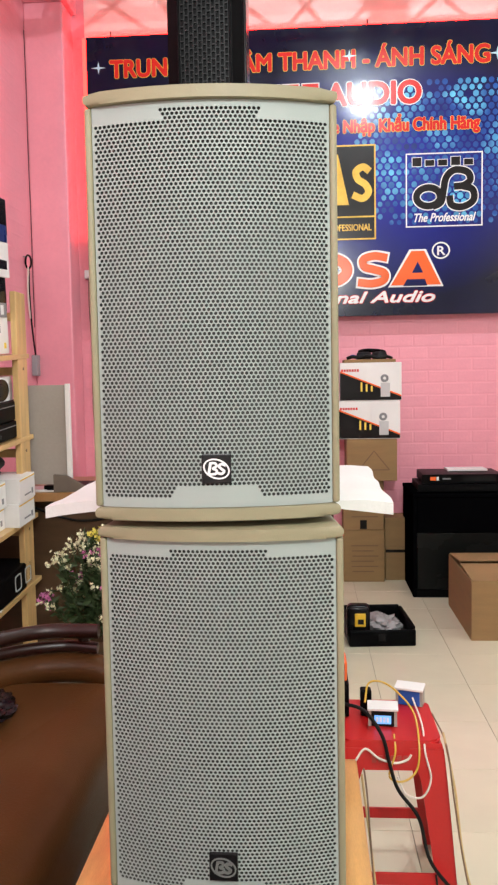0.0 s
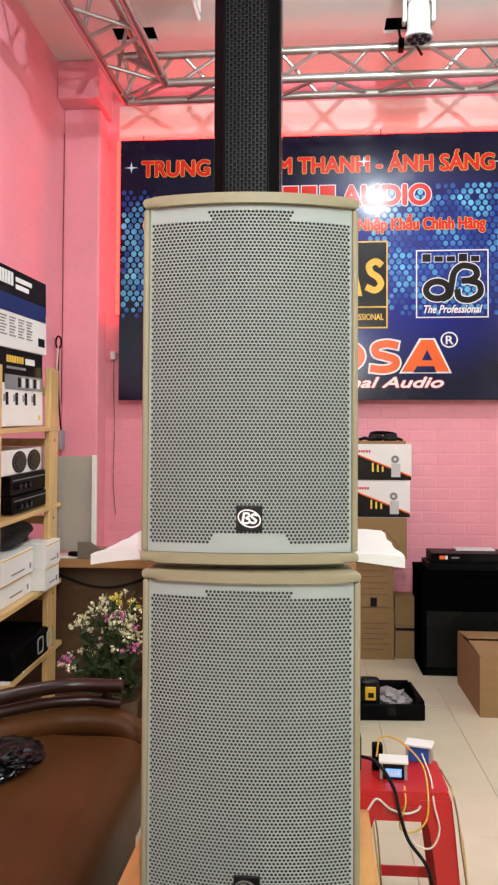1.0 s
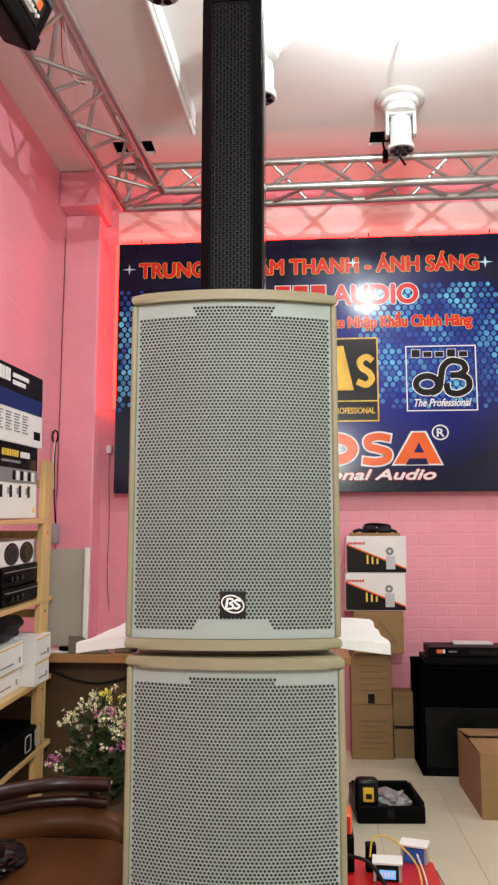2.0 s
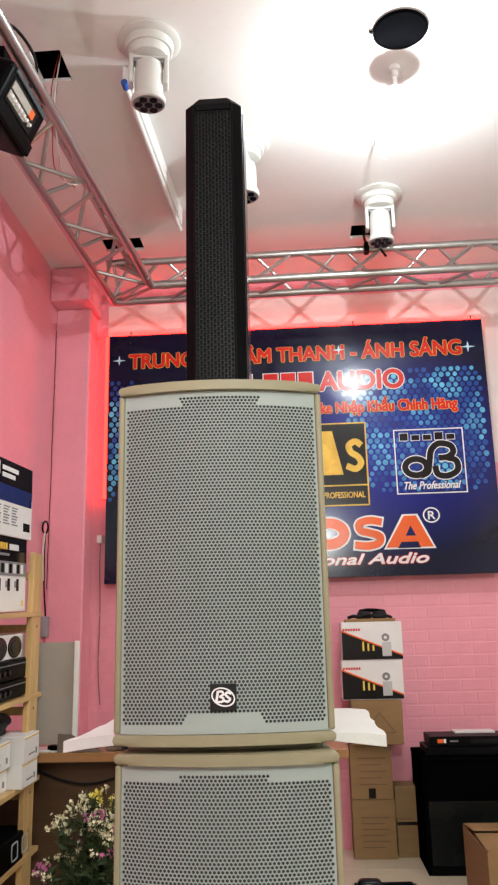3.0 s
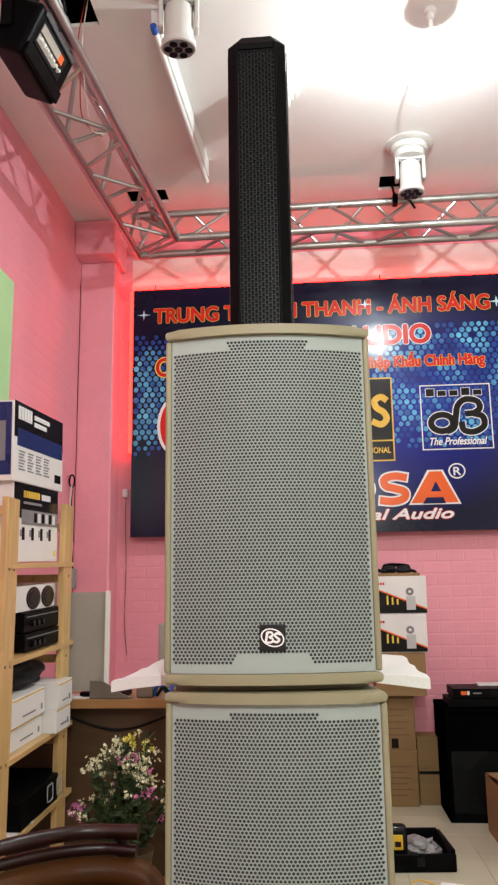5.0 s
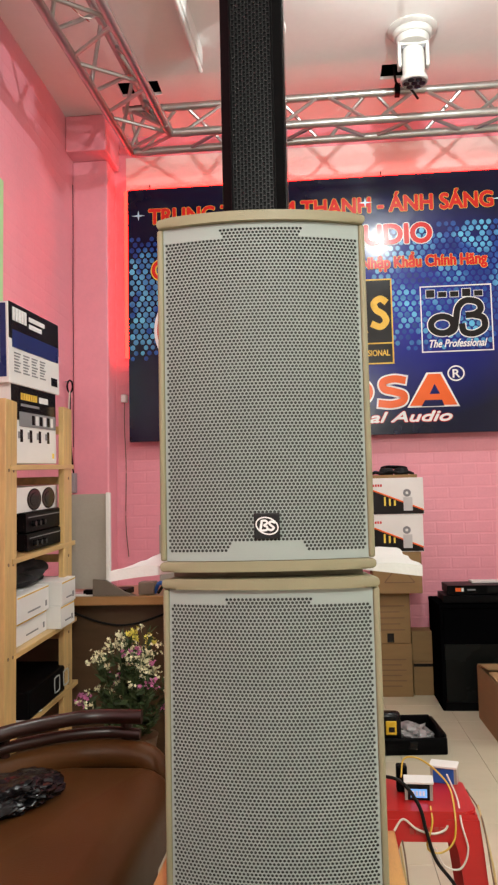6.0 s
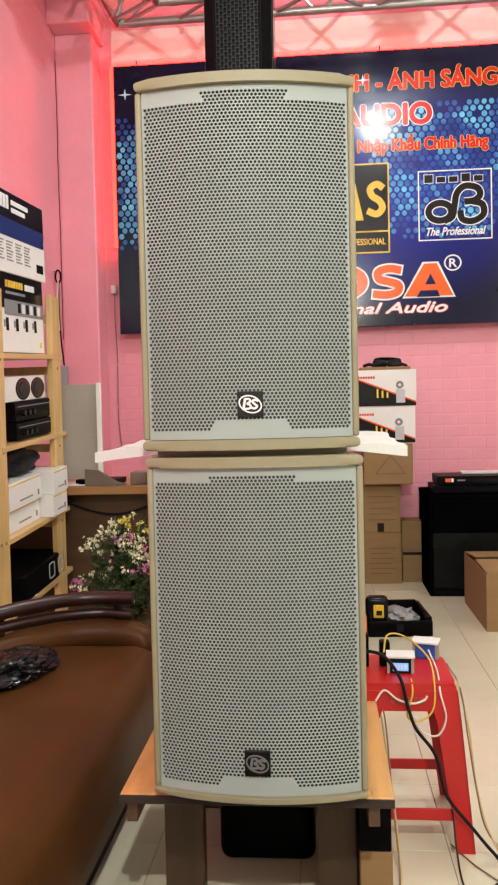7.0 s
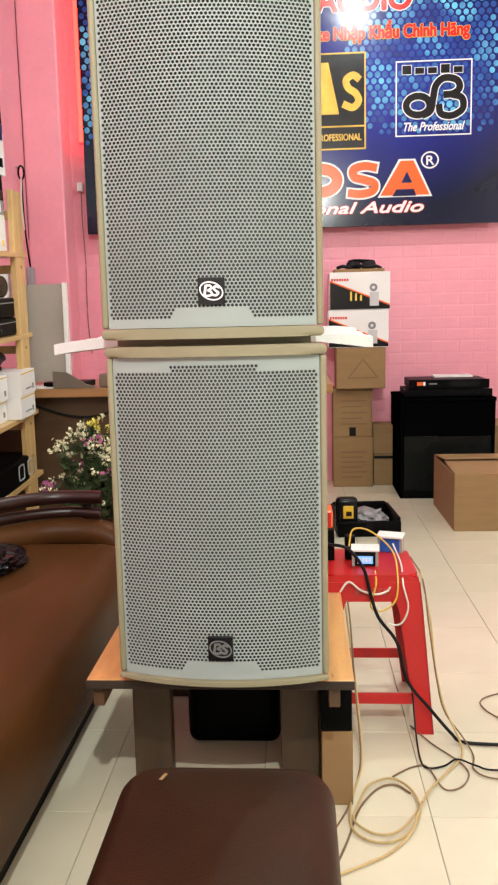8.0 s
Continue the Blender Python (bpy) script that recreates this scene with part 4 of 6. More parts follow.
for y in (1.86, 2.05):
    s = thing("shelf_hook", "thin dark hook below the top board", "hook", "hooks under the shelf")
    part("rod", rodded((SX - 0.20, y, 1.385), (SX - 0.20, y, 1.483), 0.010, 8), BLACK, s)
b = carton("headphone_box", "white box printed with two black ovals", FX - 0.28, FX - 0.015, 1.70, 2.255, 1.292, 1.402, WHITE_CARD)
for cy in (1.93, 2.12):
    bm = bmesh.new()
    lathe(bm, [(0.090, 0.0), (0.090, 0.002), (0.082, 0.004)], seg=24)
    bm.transform(Matrix.Translation((FX - 0.015, cy, 1.345)) @ Euler((0, radians(90), 0)).to_matrix().to_4x4() @ Matrix.Diagonal((0.55, 1, 1, 1)))
    o = part("oval_print", bm, DARK_INK, b)
    bm = bmesh.new()
    lathe(bm, [(0.06, 0.004), (0.06, 0.0055), (0.056, 0.006)], seg=24)
    bm.transform(Matrix.Translation((FX - 0.015, cy, 1.345)) @ Euler((0, radians(90), 0)).to_matrix().to_4x4() @ Matrix.Diagonal((0.5, 1, 1, 1)))
    part("inner_print", bm, BLACK_GLOSS, o)


def amplifier(name, label, x0, x1, y0, y1, z0, z1, group=""):
    """A rack device whose front looks along +x."""
    top = thing(name, label, "amplifier", group)
    part("body", boxed(x0, x1 - 0.012, y0 + 0.02, y1 - 0.02, z0 + 0.006, z1, bevel=0.003), BLACK, top)
    part("front_panel", boxed(x1 - 0.012, x1, y0, y1, z0 + 0.004, z1, bevel=0.003), BLACK, top)
    part("trim_line", boxed(x1 - 0.001, x1 + 0.002, y0 + 0.03, y1 - 0.02, z1 - 0.022, z1 - 0.018), GREY_INK, top)
    for k in range(3):
        y = y0 + 0.08 + k * 0.06
        part("knob", rodded((x1, y, (z0 + z1) / 2 - 0.005), (x1 + 0.018, y, (z0 + z1) / 2 - 0.005), 0.013, 14), BLACK_GLOSS, top)
    for y in (y0 + 0.06, y1 - 0.06):
        part("foot", rodded((x1 - 0.05, y, z0), (x1 - 0.05, y, z0 + 0.007), 0.014, 10), BLACK, top)
    return top


amplifier("amplifier", "black rack amplifier lying on the shelf", FX - 0.28, FX + 0.012, 1.76, 2.335, 1.121, 1.200, "stacked amplifiers")
amplifier("amplifier", "black rack amplifier lying on another amplifier", FX - 0.28, FX + 0.008, 1.76, 2.330, 1.202, 1.290, "stacked amplifiers")

b = thing("black_bag", "crumpled black cloth bag lying over white boxes", "bag")
bm = bmesh.new()
bmesh.ops.create_icosphere(bm, subdivisions=4, radius=1.0)
for v in bm.verts:
    k = 1 + 0.28 * noise.noise(v.co * 2.1) + 0.10 * noise.noise(v.co * 6)
    v.co = Vector((v.co.x * 0.12 * k, v.co.y * 0.26 * k, max(-0.55, v.co.z * k) * 0.075))
bm.transform(Matrix.Translation((FX - 0.14, 1.98, 0.995)))
part("cloth", bm, BLACK_CLOTH, b, smooth=True)


def white_box(x0, x1, y0, y1, z0, z1):
    b = carton("white_box", "small plain white carton with a thin orange edge", x0, x1, y0, y1, z0, z1, WHITE_CARD, "white cartons on the shelf", 0.0015)
    part("edge_line", boxed(x1 - 0.0005, x1 + 0.0015, y0 + 0.004, y1 - 0.004, z1 - 0.012, z1 - 0.007), GOLD_INK, b)
    part("label_mark", boxed(x1 - 0.0005, x1 + 0.0012, y0 + (y1 - y0) * 0.3, y0 + (y1 - y0) * 0.7, z0 + 0.025, z0 + 0.032), GREY_INK, b)
    part("label_mark", boxed(x1 - 0.0005, x1 + 0.0012, y1 - 0.05, y1 - 0.03, z0 + 0.02, z0 + 0.045), GREY_INK, b)
    return b


white_box(FX - 0.26, FX - 0.005, 1.66, 2.035, 0.736, 0.835)
white_box(FX - 0.27, FX + 0.010, 1.64, 2.030, 0.836, 0.950)
white_box(FX - 0.26, FX + 0.060, 2.045, 2.252, 0.736, 0.842)
white_box(FX - 0.26, FX + 0.066, 2.050, 2.255, 0.843, 0.955)
b = thing("card_reader", "black box with two grey-outlined rounded openings", "device")
part("body", boxed(FX - 0.25, FX + 0.03, 1.70, 2.255, 0.421, 0.540, bevel=0.008), BLACK, b)
for cy in (2.06, 2.19):
    bm = bmesh.new()
    ring_xz(bm, 0, 0, 0.040, 0.038, 0.006, -0.003, 0.0, 24)
    for v in bm.verts:
        q = max(abs(v.co.x), abs(v.co.z)) / math.hypot(v.co.x, v.co.z)
        v.co.x, v.co.z = v.co.x / q ** 0.75, v.co.z / q ** 0.75
    bm.transform(Matrix.Translation((FX + 0.03, cy, 0.480)) @ Euler((0, 0, radians(90))).to_matrix().to_4x4())
    part("ring", bm, mat("pale_ring", (0.45, 0.47, 0.46), 0.4, var=0.05, bump=0), b)
p = thing("paper_sheets", "loose printed paper sheets on the lowest board", "paper")
for k, (y, a) in enumerate(((1.72, 8), (1.80, -14), (1.86, 20))):
    o = part("sheet", boxed(-0.09, 0.09, -0.075, 0.075, 0, 0.001), WHITE_CARD, p)
    o.matrix_basis = pose(FX - 0.07, y, 0.4215 + 0.0016 * k, 0, 0, a)
o = part("sheet", boxed(-0.03, 0.03, -0.03, 0.03, 0, 0.001), RED_INK, p)
o.matrix_basis = pose(FX - 0.04, 1.84, 0.4270, 0, 0, 30)

for ob in [o for o in bpy.data.objects if o not in before_goods and not o.parent]:
    ob.matrix_basis = SAG @ ob.matrix_basis

c = thing("hanging_headset", "thin black and white cable hanging on the wall by the pillar", "cable")
bm = bmesh.new()
ring_xz(bm, 0, 0, 0.024, 0.048, 0.010, -0.006, 0.006, 24)
bm.transform(Matrix.Translation((-1.615, 3.92, 2.165)))
part("loop", bm, BLACK, c)
bm = bmesh.new()
hose(bm, [(-1.615, 3.925, 2.12), (-1.625, 3.95, 1.95), (-1.63, 3.99, 1.75), (-1.625, 4.03, 1.55)], 0.006)
part("cable", bm, BLACK, c)
bm = bmesh.new()
hose(bm, [(-1.615, 3.915, 2.13), (-1.63, 3.935, 1.98), (-1.632, 3.965, 1.80)], 0.006)
part("pale_cable", bm, CABLE_WHITE, c)
part("socket", boxed(-1.6495, -1.61, 4.01, 4.075, 1.42, 1.56, bevel=0.006), mat("grey_socket", (0.30, 0.30, 0.31), 0.4, var=0.1), c)
part("hook", rodded((-1.6495, 3.92, 2.20), (-1.60, 3.92, 2.20), 0.004, 8), ALU, c)


c = thing("corner_wire", "thin black wire running down the wall beside the pillar", "wire")
bm = bmesh.new()
hose(bm, [(-1.645, 4.092, 3.70), (-1.643, 4.090, 3.3), (-1.645, 4.088, 2.9), (-1.643, 4.091, 2.5), (-1.644, 4.088, 2.1), (-1.645, 4.091, 1.75)], 0.0022, 6)
part("wire", bm, CABLE_BLACK, c)

# ---- the desk behind, the board, the foam and the flowers ----
d = thing("desk", "brown wooden desk with a lighter top", "desk")
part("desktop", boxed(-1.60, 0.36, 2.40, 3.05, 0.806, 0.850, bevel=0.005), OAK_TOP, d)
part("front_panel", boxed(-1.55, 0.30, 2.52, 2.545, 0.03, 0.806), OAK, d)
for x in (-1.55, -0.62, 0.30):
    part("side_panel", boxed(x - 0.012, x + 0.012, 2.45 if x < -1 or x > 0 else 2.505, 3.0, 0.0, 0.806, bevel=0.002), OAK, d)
bm = bmesh.new()
hose(bm, [(-1.20, 2.51, 0.78), (-1.0, 2.50, 0.71), (-0.85, 2.50, 0.70), (-0.68, 2.50, 0.75), (-0.55, 2.49, 0.80)], 0.006)
w = thing("desk_cable", "black cable sagging along the desk front", "cable")
part("cable", bm, CABLE_BLACK, w)

b = thing("leaning_board", "upright grey board with a white edge standing on the desk", "board")
part("face", boxed(-1.165, -0.957, 2.44, 2.452, 0.885, 1.362), GREY_BOARD, b).matrix_basis = Matrix.Identity(4)
part("edge", boxed(-0.957, -0.937, 2.425, 2.455, 0.880, 1.368, bevel=0.002), WHITE_PLASTIC, b, "white edge strip")
part("stand", boxed(-1.08, -0.86, 2.44, 2.62, 0.851, 0.880, bevel=0.004), BLACK, b)
b = thing("cardboard_scrap", "folded dark cardboard tray lying on the desk", "cardboard")
bm = bmesh.new()
prism(bm, [(-1.02, 0.853), (-0.80, 0.853), (-0.855, 0.870), (-0.955, 0.93), (-1.02, 0.935)], 2.405, 2.425)
part("flap", bm, mat("grey_brown_card", (0.14, 0.11, 0.085), 0.6), b)
b = thing("small_case", "small dark case with blue cables on the desk", "case")
part("body", boxed(-0.80, -0.72, 2.45, 2.55, 0.851, 0.915, bevel=0.006), mat("brown_case", (0.16, 0.12, 0.09), 0.4), b)
bm = bmesh.new()
hose(bm, [(-0.72, 2.48, 0.86), (-0.69, 2.46, 0.91), (-0.64, 2.47, 0.87), (-0.62, 2.5, 0.92), (-0.58, 2.48, 0.86), (-0.6, 2.44, 0.88)], 0.010)
part("cable", bm, BLUE_PLASTIC, b)
bm = bmesh.new()
hose(bm, [(-0.70, 2.46, 0.86), (-0.66, 2.44, 0.90), (-0.62, 2.45, 0.86), (-0.57, 2.46, 0.91), (-0.55, 2.5, 0.86)], 0.008)
part("cable", bm, CABLE_BLACK, b)
p = thing("paper_pile", "pile of white papers on the desk", "paper")
for k in range(3):
    o = part("sheet", boxed(-0.10, 0.10, -0.07, 0.07, 0, 0.003), WHITE_CARD, p)
    o.matrix_basis = pose(-1.12, 2.50, 0.8505 + 0.0035 * k, 0, 0, 9 * k - 6)

# the foam sheet between the two loudspeakers, drooping at both ends
f = thing("foam_sheet", "white packing foam sheet laid between the two loudspeakers", "foam")
bm = bmesh.new()
nx, ny = 44, 26
grid = []
for side in (0, 1):
    for j in range(ny + 1):
        for i in range(nx + 1):
            u, v = i / nx, j / ny
            x = -0.357 + 0.717 * u
            y = 0.255 + 0.53 * v + 0.012 * noise.noise(Vector((x * 6, 3, 0)))
            x *= 1 - 0.03 * v + 0.02 * noise.noise(Vector((v * 4, 7, u)))
            over = max(0.0, abs(x - 0.02) - 0.20)
            thick = 0.012 + 0.012 * min(1, over * 12)
            z = 1.1142 - 0.12 * over + 0.02 * max(0, v - 0.3) + 0.004 * noise.noise(Vector((x * 9, y * 9, 1))) * min(1, over * 12)
            grid.append(bm.verts.new((x, y, z + thick * side)))
w = nx + 1
off = w * (ny + 1)
for j in range(ny):
    for i in range(nx):
        a = j * w + i
        bm.faces.new((grid[a], grid[a + 1], grid[a + w + 1], grid[a + w]))
        bm.faces.new((grid[off + a], grid[off + a + 1], grid[off + a + w + 1], grid[off + a + w]))
rim = [i for i in range(w)] + [j * w + nx for j in range(1, ny + 1)] + [ny * w + i for i in range(nx - 1, -1, -1)] + [j * w for j in range(ny - 1, 0, -1)]
for k, a in enumerate(rim):
    b = rim[(k + 1) % len(rim)]
    bm.faces.new((grid[a], grid[b], grid[off + b], grid[off + a]))
part("sheet", bm, FOAM, f, smooth=True)
b = thing("grey_speaker_box", "small grey box standing behind the foam", "box")
part("body", boxed(-0.80, -0.52, 2.985, 3.04, 0.851, 1.195, bevel=0.006), GREY_BOARD, b)


def flowers():
    rnd = random.Random(4)
    top = thing("flower_basket", "bunch of small cream and pink flowers with green leaves", "flowers")
    cx, cy = -0.755, 2.06
    bm = bmesh.new()
    lathe(bm, [(0.08, 0.0), (0.10, 0.02), (0.12, 0.22), (0.13, 0.27), (0.12, 0.275)], (cx, cy, 0.0), 20)
    part("pot", bm, OAK, top, "brown pot", smooth=True)
    stems, leaves, white, pink, yellow = (bmesh.new() for _ in range(5))

    def tuft(target, c, n, size, spread):
        for _ in range(n):
            q = c + Vector((rnd.gauss(0, spread), rnd.gauss(0, spread), rnd.gauss(0, spread * 0.8)))
            u = Vector((rnd.uniform(-1, 1), rnd.uniform(-1, 1), rnd.uniform(-0.4, 1))).normalized()
            v = u.orthogonal().normalized()
            v = Matrix.Rotation(rnd.uniform(0, 6.28), 3, u) @ v
            w = u.cross(v)
            s = size * rnd.uniform(0.6, 1.3)
            ring = [target.verts.new(q + s * (v * math.cos(a) + w * math.sin(a)) * (1 if k % 2 else 0.55) + u * s * 0.25 * (k % 2)) for k, a in enumerate(math.pi / 5 * k for k in range(10))]
            target.faces.new(ring)

    def leaf(c, d, size):
        d = d.normalized()
        s = d.orthogonal().normalized()
        s = Matrix.Rotation(rnd.uniform(0, 6.28), 3, d) @ s
        up = d.cross(s)
        a, b = c, c + d * size
        m = (a + b) / 2
        vs = [leaves.verts.new(p) for p in (a, m + s * size * 0.22 + up * size * 0.07, b, m - s * size * 0.22 + up * size * 0.07)]
        leaves.faces.new((vs[0], vs[1], vs[2]))
        leaves.faces.new((vs[0], vs[2], vs[3]))

    for k in range(54):
        ang, lean = rnd.uniform(0, 6.28), rnd.uniform(0.05, 1.0)
        dx, dy = math.cos(ang) * lean * 0.26, math.sin(ang) * lean * 0.17
        ht = rnd.uniform(0.51, 0.72) - 0.20 * lean ** 2
        if dx > 0.06:
            ht += 0.06
        end = Vector((cx + dx, cy + dy, ht))
        base = Vector((cx + dx * 0.2, cy + dy * 0.2, 0.24))
        mid = (base + end) / 2 + Vector((dx * 0.15, dy * 0.15, 0.04))
        hose(stems, [base, mid, end], 0.0022, 5, 4)
        for _ in range(22):
            t = rnd.uniform(0.2, 1.0)
            c = base.lerp(end, t)
            leaf(c, Vector((rnd.uniform(-1, 1), rnd.uniform(-1, 1), rnd.uniform(-0.3, 0.9))), rnd.uniform(0.03, 0.06))
        for _ in range(5):
            c = end + Vector((rnd.gauss(0, 0.026), rnd.gauss(0, 0.026), rnd.gauss(0, 0.020)))
            hose(stems, [base.lerp(end, 0.8), c], 0.0012, 4, 2)
            if k % 8 == 0:
                tuft(pink, c, 4, 0.012, 0.007)
            elif k % 25 == 5:
                tuft(yellow, c, 5, 0.013, 0.007)
            else:
                tuft(white, c, 7 if rnd.random() < 0.6 else 0, 0.009, 0.010)
    part("stem", stems, STEM, top)["kind"] = "stuff"
    for name, b, m in (("leaves", leaves, STEM), ("cream_blossom", white, BLOOM_WHITE), ("pink_blossom", pink, BLOOM_PINK), ("yellow_blossom", yellow, BLOOM_YELLOW)):
        part(name, b, m, top)["kind"] = "stuff"


flowers()


# ---- the brown leather sofa and the padded stool ----
def cushion(bm, outline, z0, z1, r):
    """A padded block with a rounded rim over an outline in plan."""
    n = len(outline)
    cx, cy = sum(p[0] for p in outline) / n, sum(p[1] for p in outline) / n
    steps = 6
    levels = [(z0, 0.0)] + [(z1 - r + r * math.sin(a), r * (1 - math.cos(a))) for a in (k * math.pi / 2 / steps for k in range(steps + 1))]
    rings = []
    for z, inset in levels:
        ring = []
        for i, (x, y) in enumerate(outline):
            a, b = Vector(outline[i - 1]), Vector(outline[(i + 1) % n])
            t = (b - a).normalized()
            ring.append(bm.verts.new((x - t.y * inset, y + t.x * inset, z)))
        rings.append(ring)
    for one, two in zip(rings, rings[1:]):
        for k in range(n):
            bm.faces.new((one[k], one[(k + 1) % n], two[(k + 1) % n], two[k]))
    bm.faces.new(rings[0])
    c = bm.verts.new((cx, cy, z1 + 0.012))
    for k in range(n):
        bm.faces.new((rings[-1][k], rings[-1][(k + 1) % n], c))


def rounded(x0, x1, y0, y1, r, seg=6):
    pts = []
    for cx, cy, a0 in ((x1 - r, y0 + r, -90), (x1 - r, y1 - r, 0), (x0 + r, y1 - r, 90), (x0 + r, y0 + r, 180)):
        for k in range(seg + 1):
            a = radians(a0 + 90 * k / seg)
            pts.append((cx + r * math.cos(a), cy + r * math.sin(a)))
    return pts


def sofa():
    top = thing("sofa", "brown leather sofa with dark lacquered wooden arm", "sofa")
    bm = bmesh.new()
    cushion(bm, rounded(-1.20, -0.368, -1.25, 1.16, 0.12), 0.22, 0.425, 0.10)
    part("seat", bm, LEATHER, top, "worn brown leather seat", smooth=True)
    part("base", boxed(-1.18, -0.432, -1.22, 1.12, 0.04, 0.225, bevel=0.012), LEATHER, top)
    part("plinth", boxed(-1.15, -0.446, -1.20, 1.08, 0.0, 0.041), BLACK, top)
    # padded end with a curved wooden rail above it
    bm = bmesh.new()
    pts = [(-1.02, 0.62, 0.42), (-0.96, 0.84, 0.43), (-0.86, 1.02, 0.44), (-0.72, 1.13, 0.445), (-0.60, 1.165, 0.445), (-0.49, 1.17, 0.430), (-0.445, 1.165, 0.385), (-0.435, 1.16, 0.30)]
    hose(bm, pts, 0.050, 14, 8)
    part("end_cushion", bm, LEATHER, top, smooth=True)
    bm = bmesh.new()
    hose(bm, [(-1.02, 0.60, 0.555), (-0.97, 0.78, 0.560), (-0.90, 0.93, 0.566), (-0.80, 1.05, 0.570), (-0.66, 1.14, 0.572), (-0.49, 1.15, 0.570)], 0.024, 12, 8)
    part("arm_rail", bm, MAHOGANY, top, "dark red lacquered rail", smooth=True)
    bm = bmesh.new()
    hose(bm, [(-1.03, 0.62, 0.505), (-0.98, 0.80, 0.510), (-0.90, 0.96, 0.514), (-0.78, 1.09, 0.516), (-0.62, 1.165, 0.516), (-0.50, 1.17, 0.508)], 0.019, 10, 8)
    part("lower_rail", bm, MAHOGANY, top, smooth=True)
    for x, y in ((-0.55, 1.19), (-0.90, 0.98)):
        part("arm_post", rodded((x, y + 0.03, 0.0), (x, y - 0.01, 0.57), 0.02, 12), MAHOGANY, top)
    part("backrest", boxed(-1.42, -1.18, -1.25, 0.86, 0.05, 0.78, bevel=0.06, seg=4), LEATHER, top, smooth=True)
    return top


sofa()
b = thing("black_plastic_bag", "crumpled shiny black plastic bag lying on the sofa seat", "plastic bag")
bm = bmesh.new()
bmesh.ops.create_icosphere(bm, subdivisions=5, radius=1.0)
for v in bm.verts:
    d = v.co.copy()
    k = 1 + 0.35 * noise.noise(d * 1.7) + 0.20 * abs(noise.noise(d * 4.1)) + 0.10 * abs(noise.noise(d * 9))
    v.co = Vector((d.x * 0.115 * k, d.y * 0.15 * k, max(-0.5, d.z) * 0.05 * k))
bm.transform(Matrix.Translation((-0.775, 0.72, 0.458)) @ Euler((0, 0, radians(-25))).to_matrix().to_4x4())
part("film", bm, POLY, b, smooth=True)
b = thing("wooden_stick", "short pale wooden stick lying on the sofa seat", "stick")
part("stick", boxed(-0.98, -0.865, 0.905, 0.93, 0.437, 0.452, bevel=0.003), PINE, b)

s = thing("padded_stool", "low brown leather padded stool in front of the table, darkened for shade", "stool")
bm = bmesh.new()
cushion(bm, rounded(-0.115, 0.245, -0.72, -0.27, 0.07, 8), 0.26, 0.418, 0.05)
part("cushion", bm, LEATHER_SHADED, s, "brown leather cushion with shade put into its colour", smooth=True)
part("body", boxed(-0.10, 0.23, -0.705, -0.285, 0.05, 0.262, bevel=0.015), LEATHER_SHADED, s)
for x in (-0.08, 0.21):
    for y in (-0.68, -0.31):
        part("leg", rodded((x, y, 0.0), (x, y, 0.052), 0.018, 12), BLACK, s)
p = thing("paper_scrap", "tiny pale paper scrap lying on the padded stool", "paper")
o = part("scrap", boxed(-0.003, 0.003, -0.010, 0.010, 0.0, 0.0008), CARD, p)
o.matrix_basis = pose(-0.036, -0.345, 0.4235, 0, 0, -20)



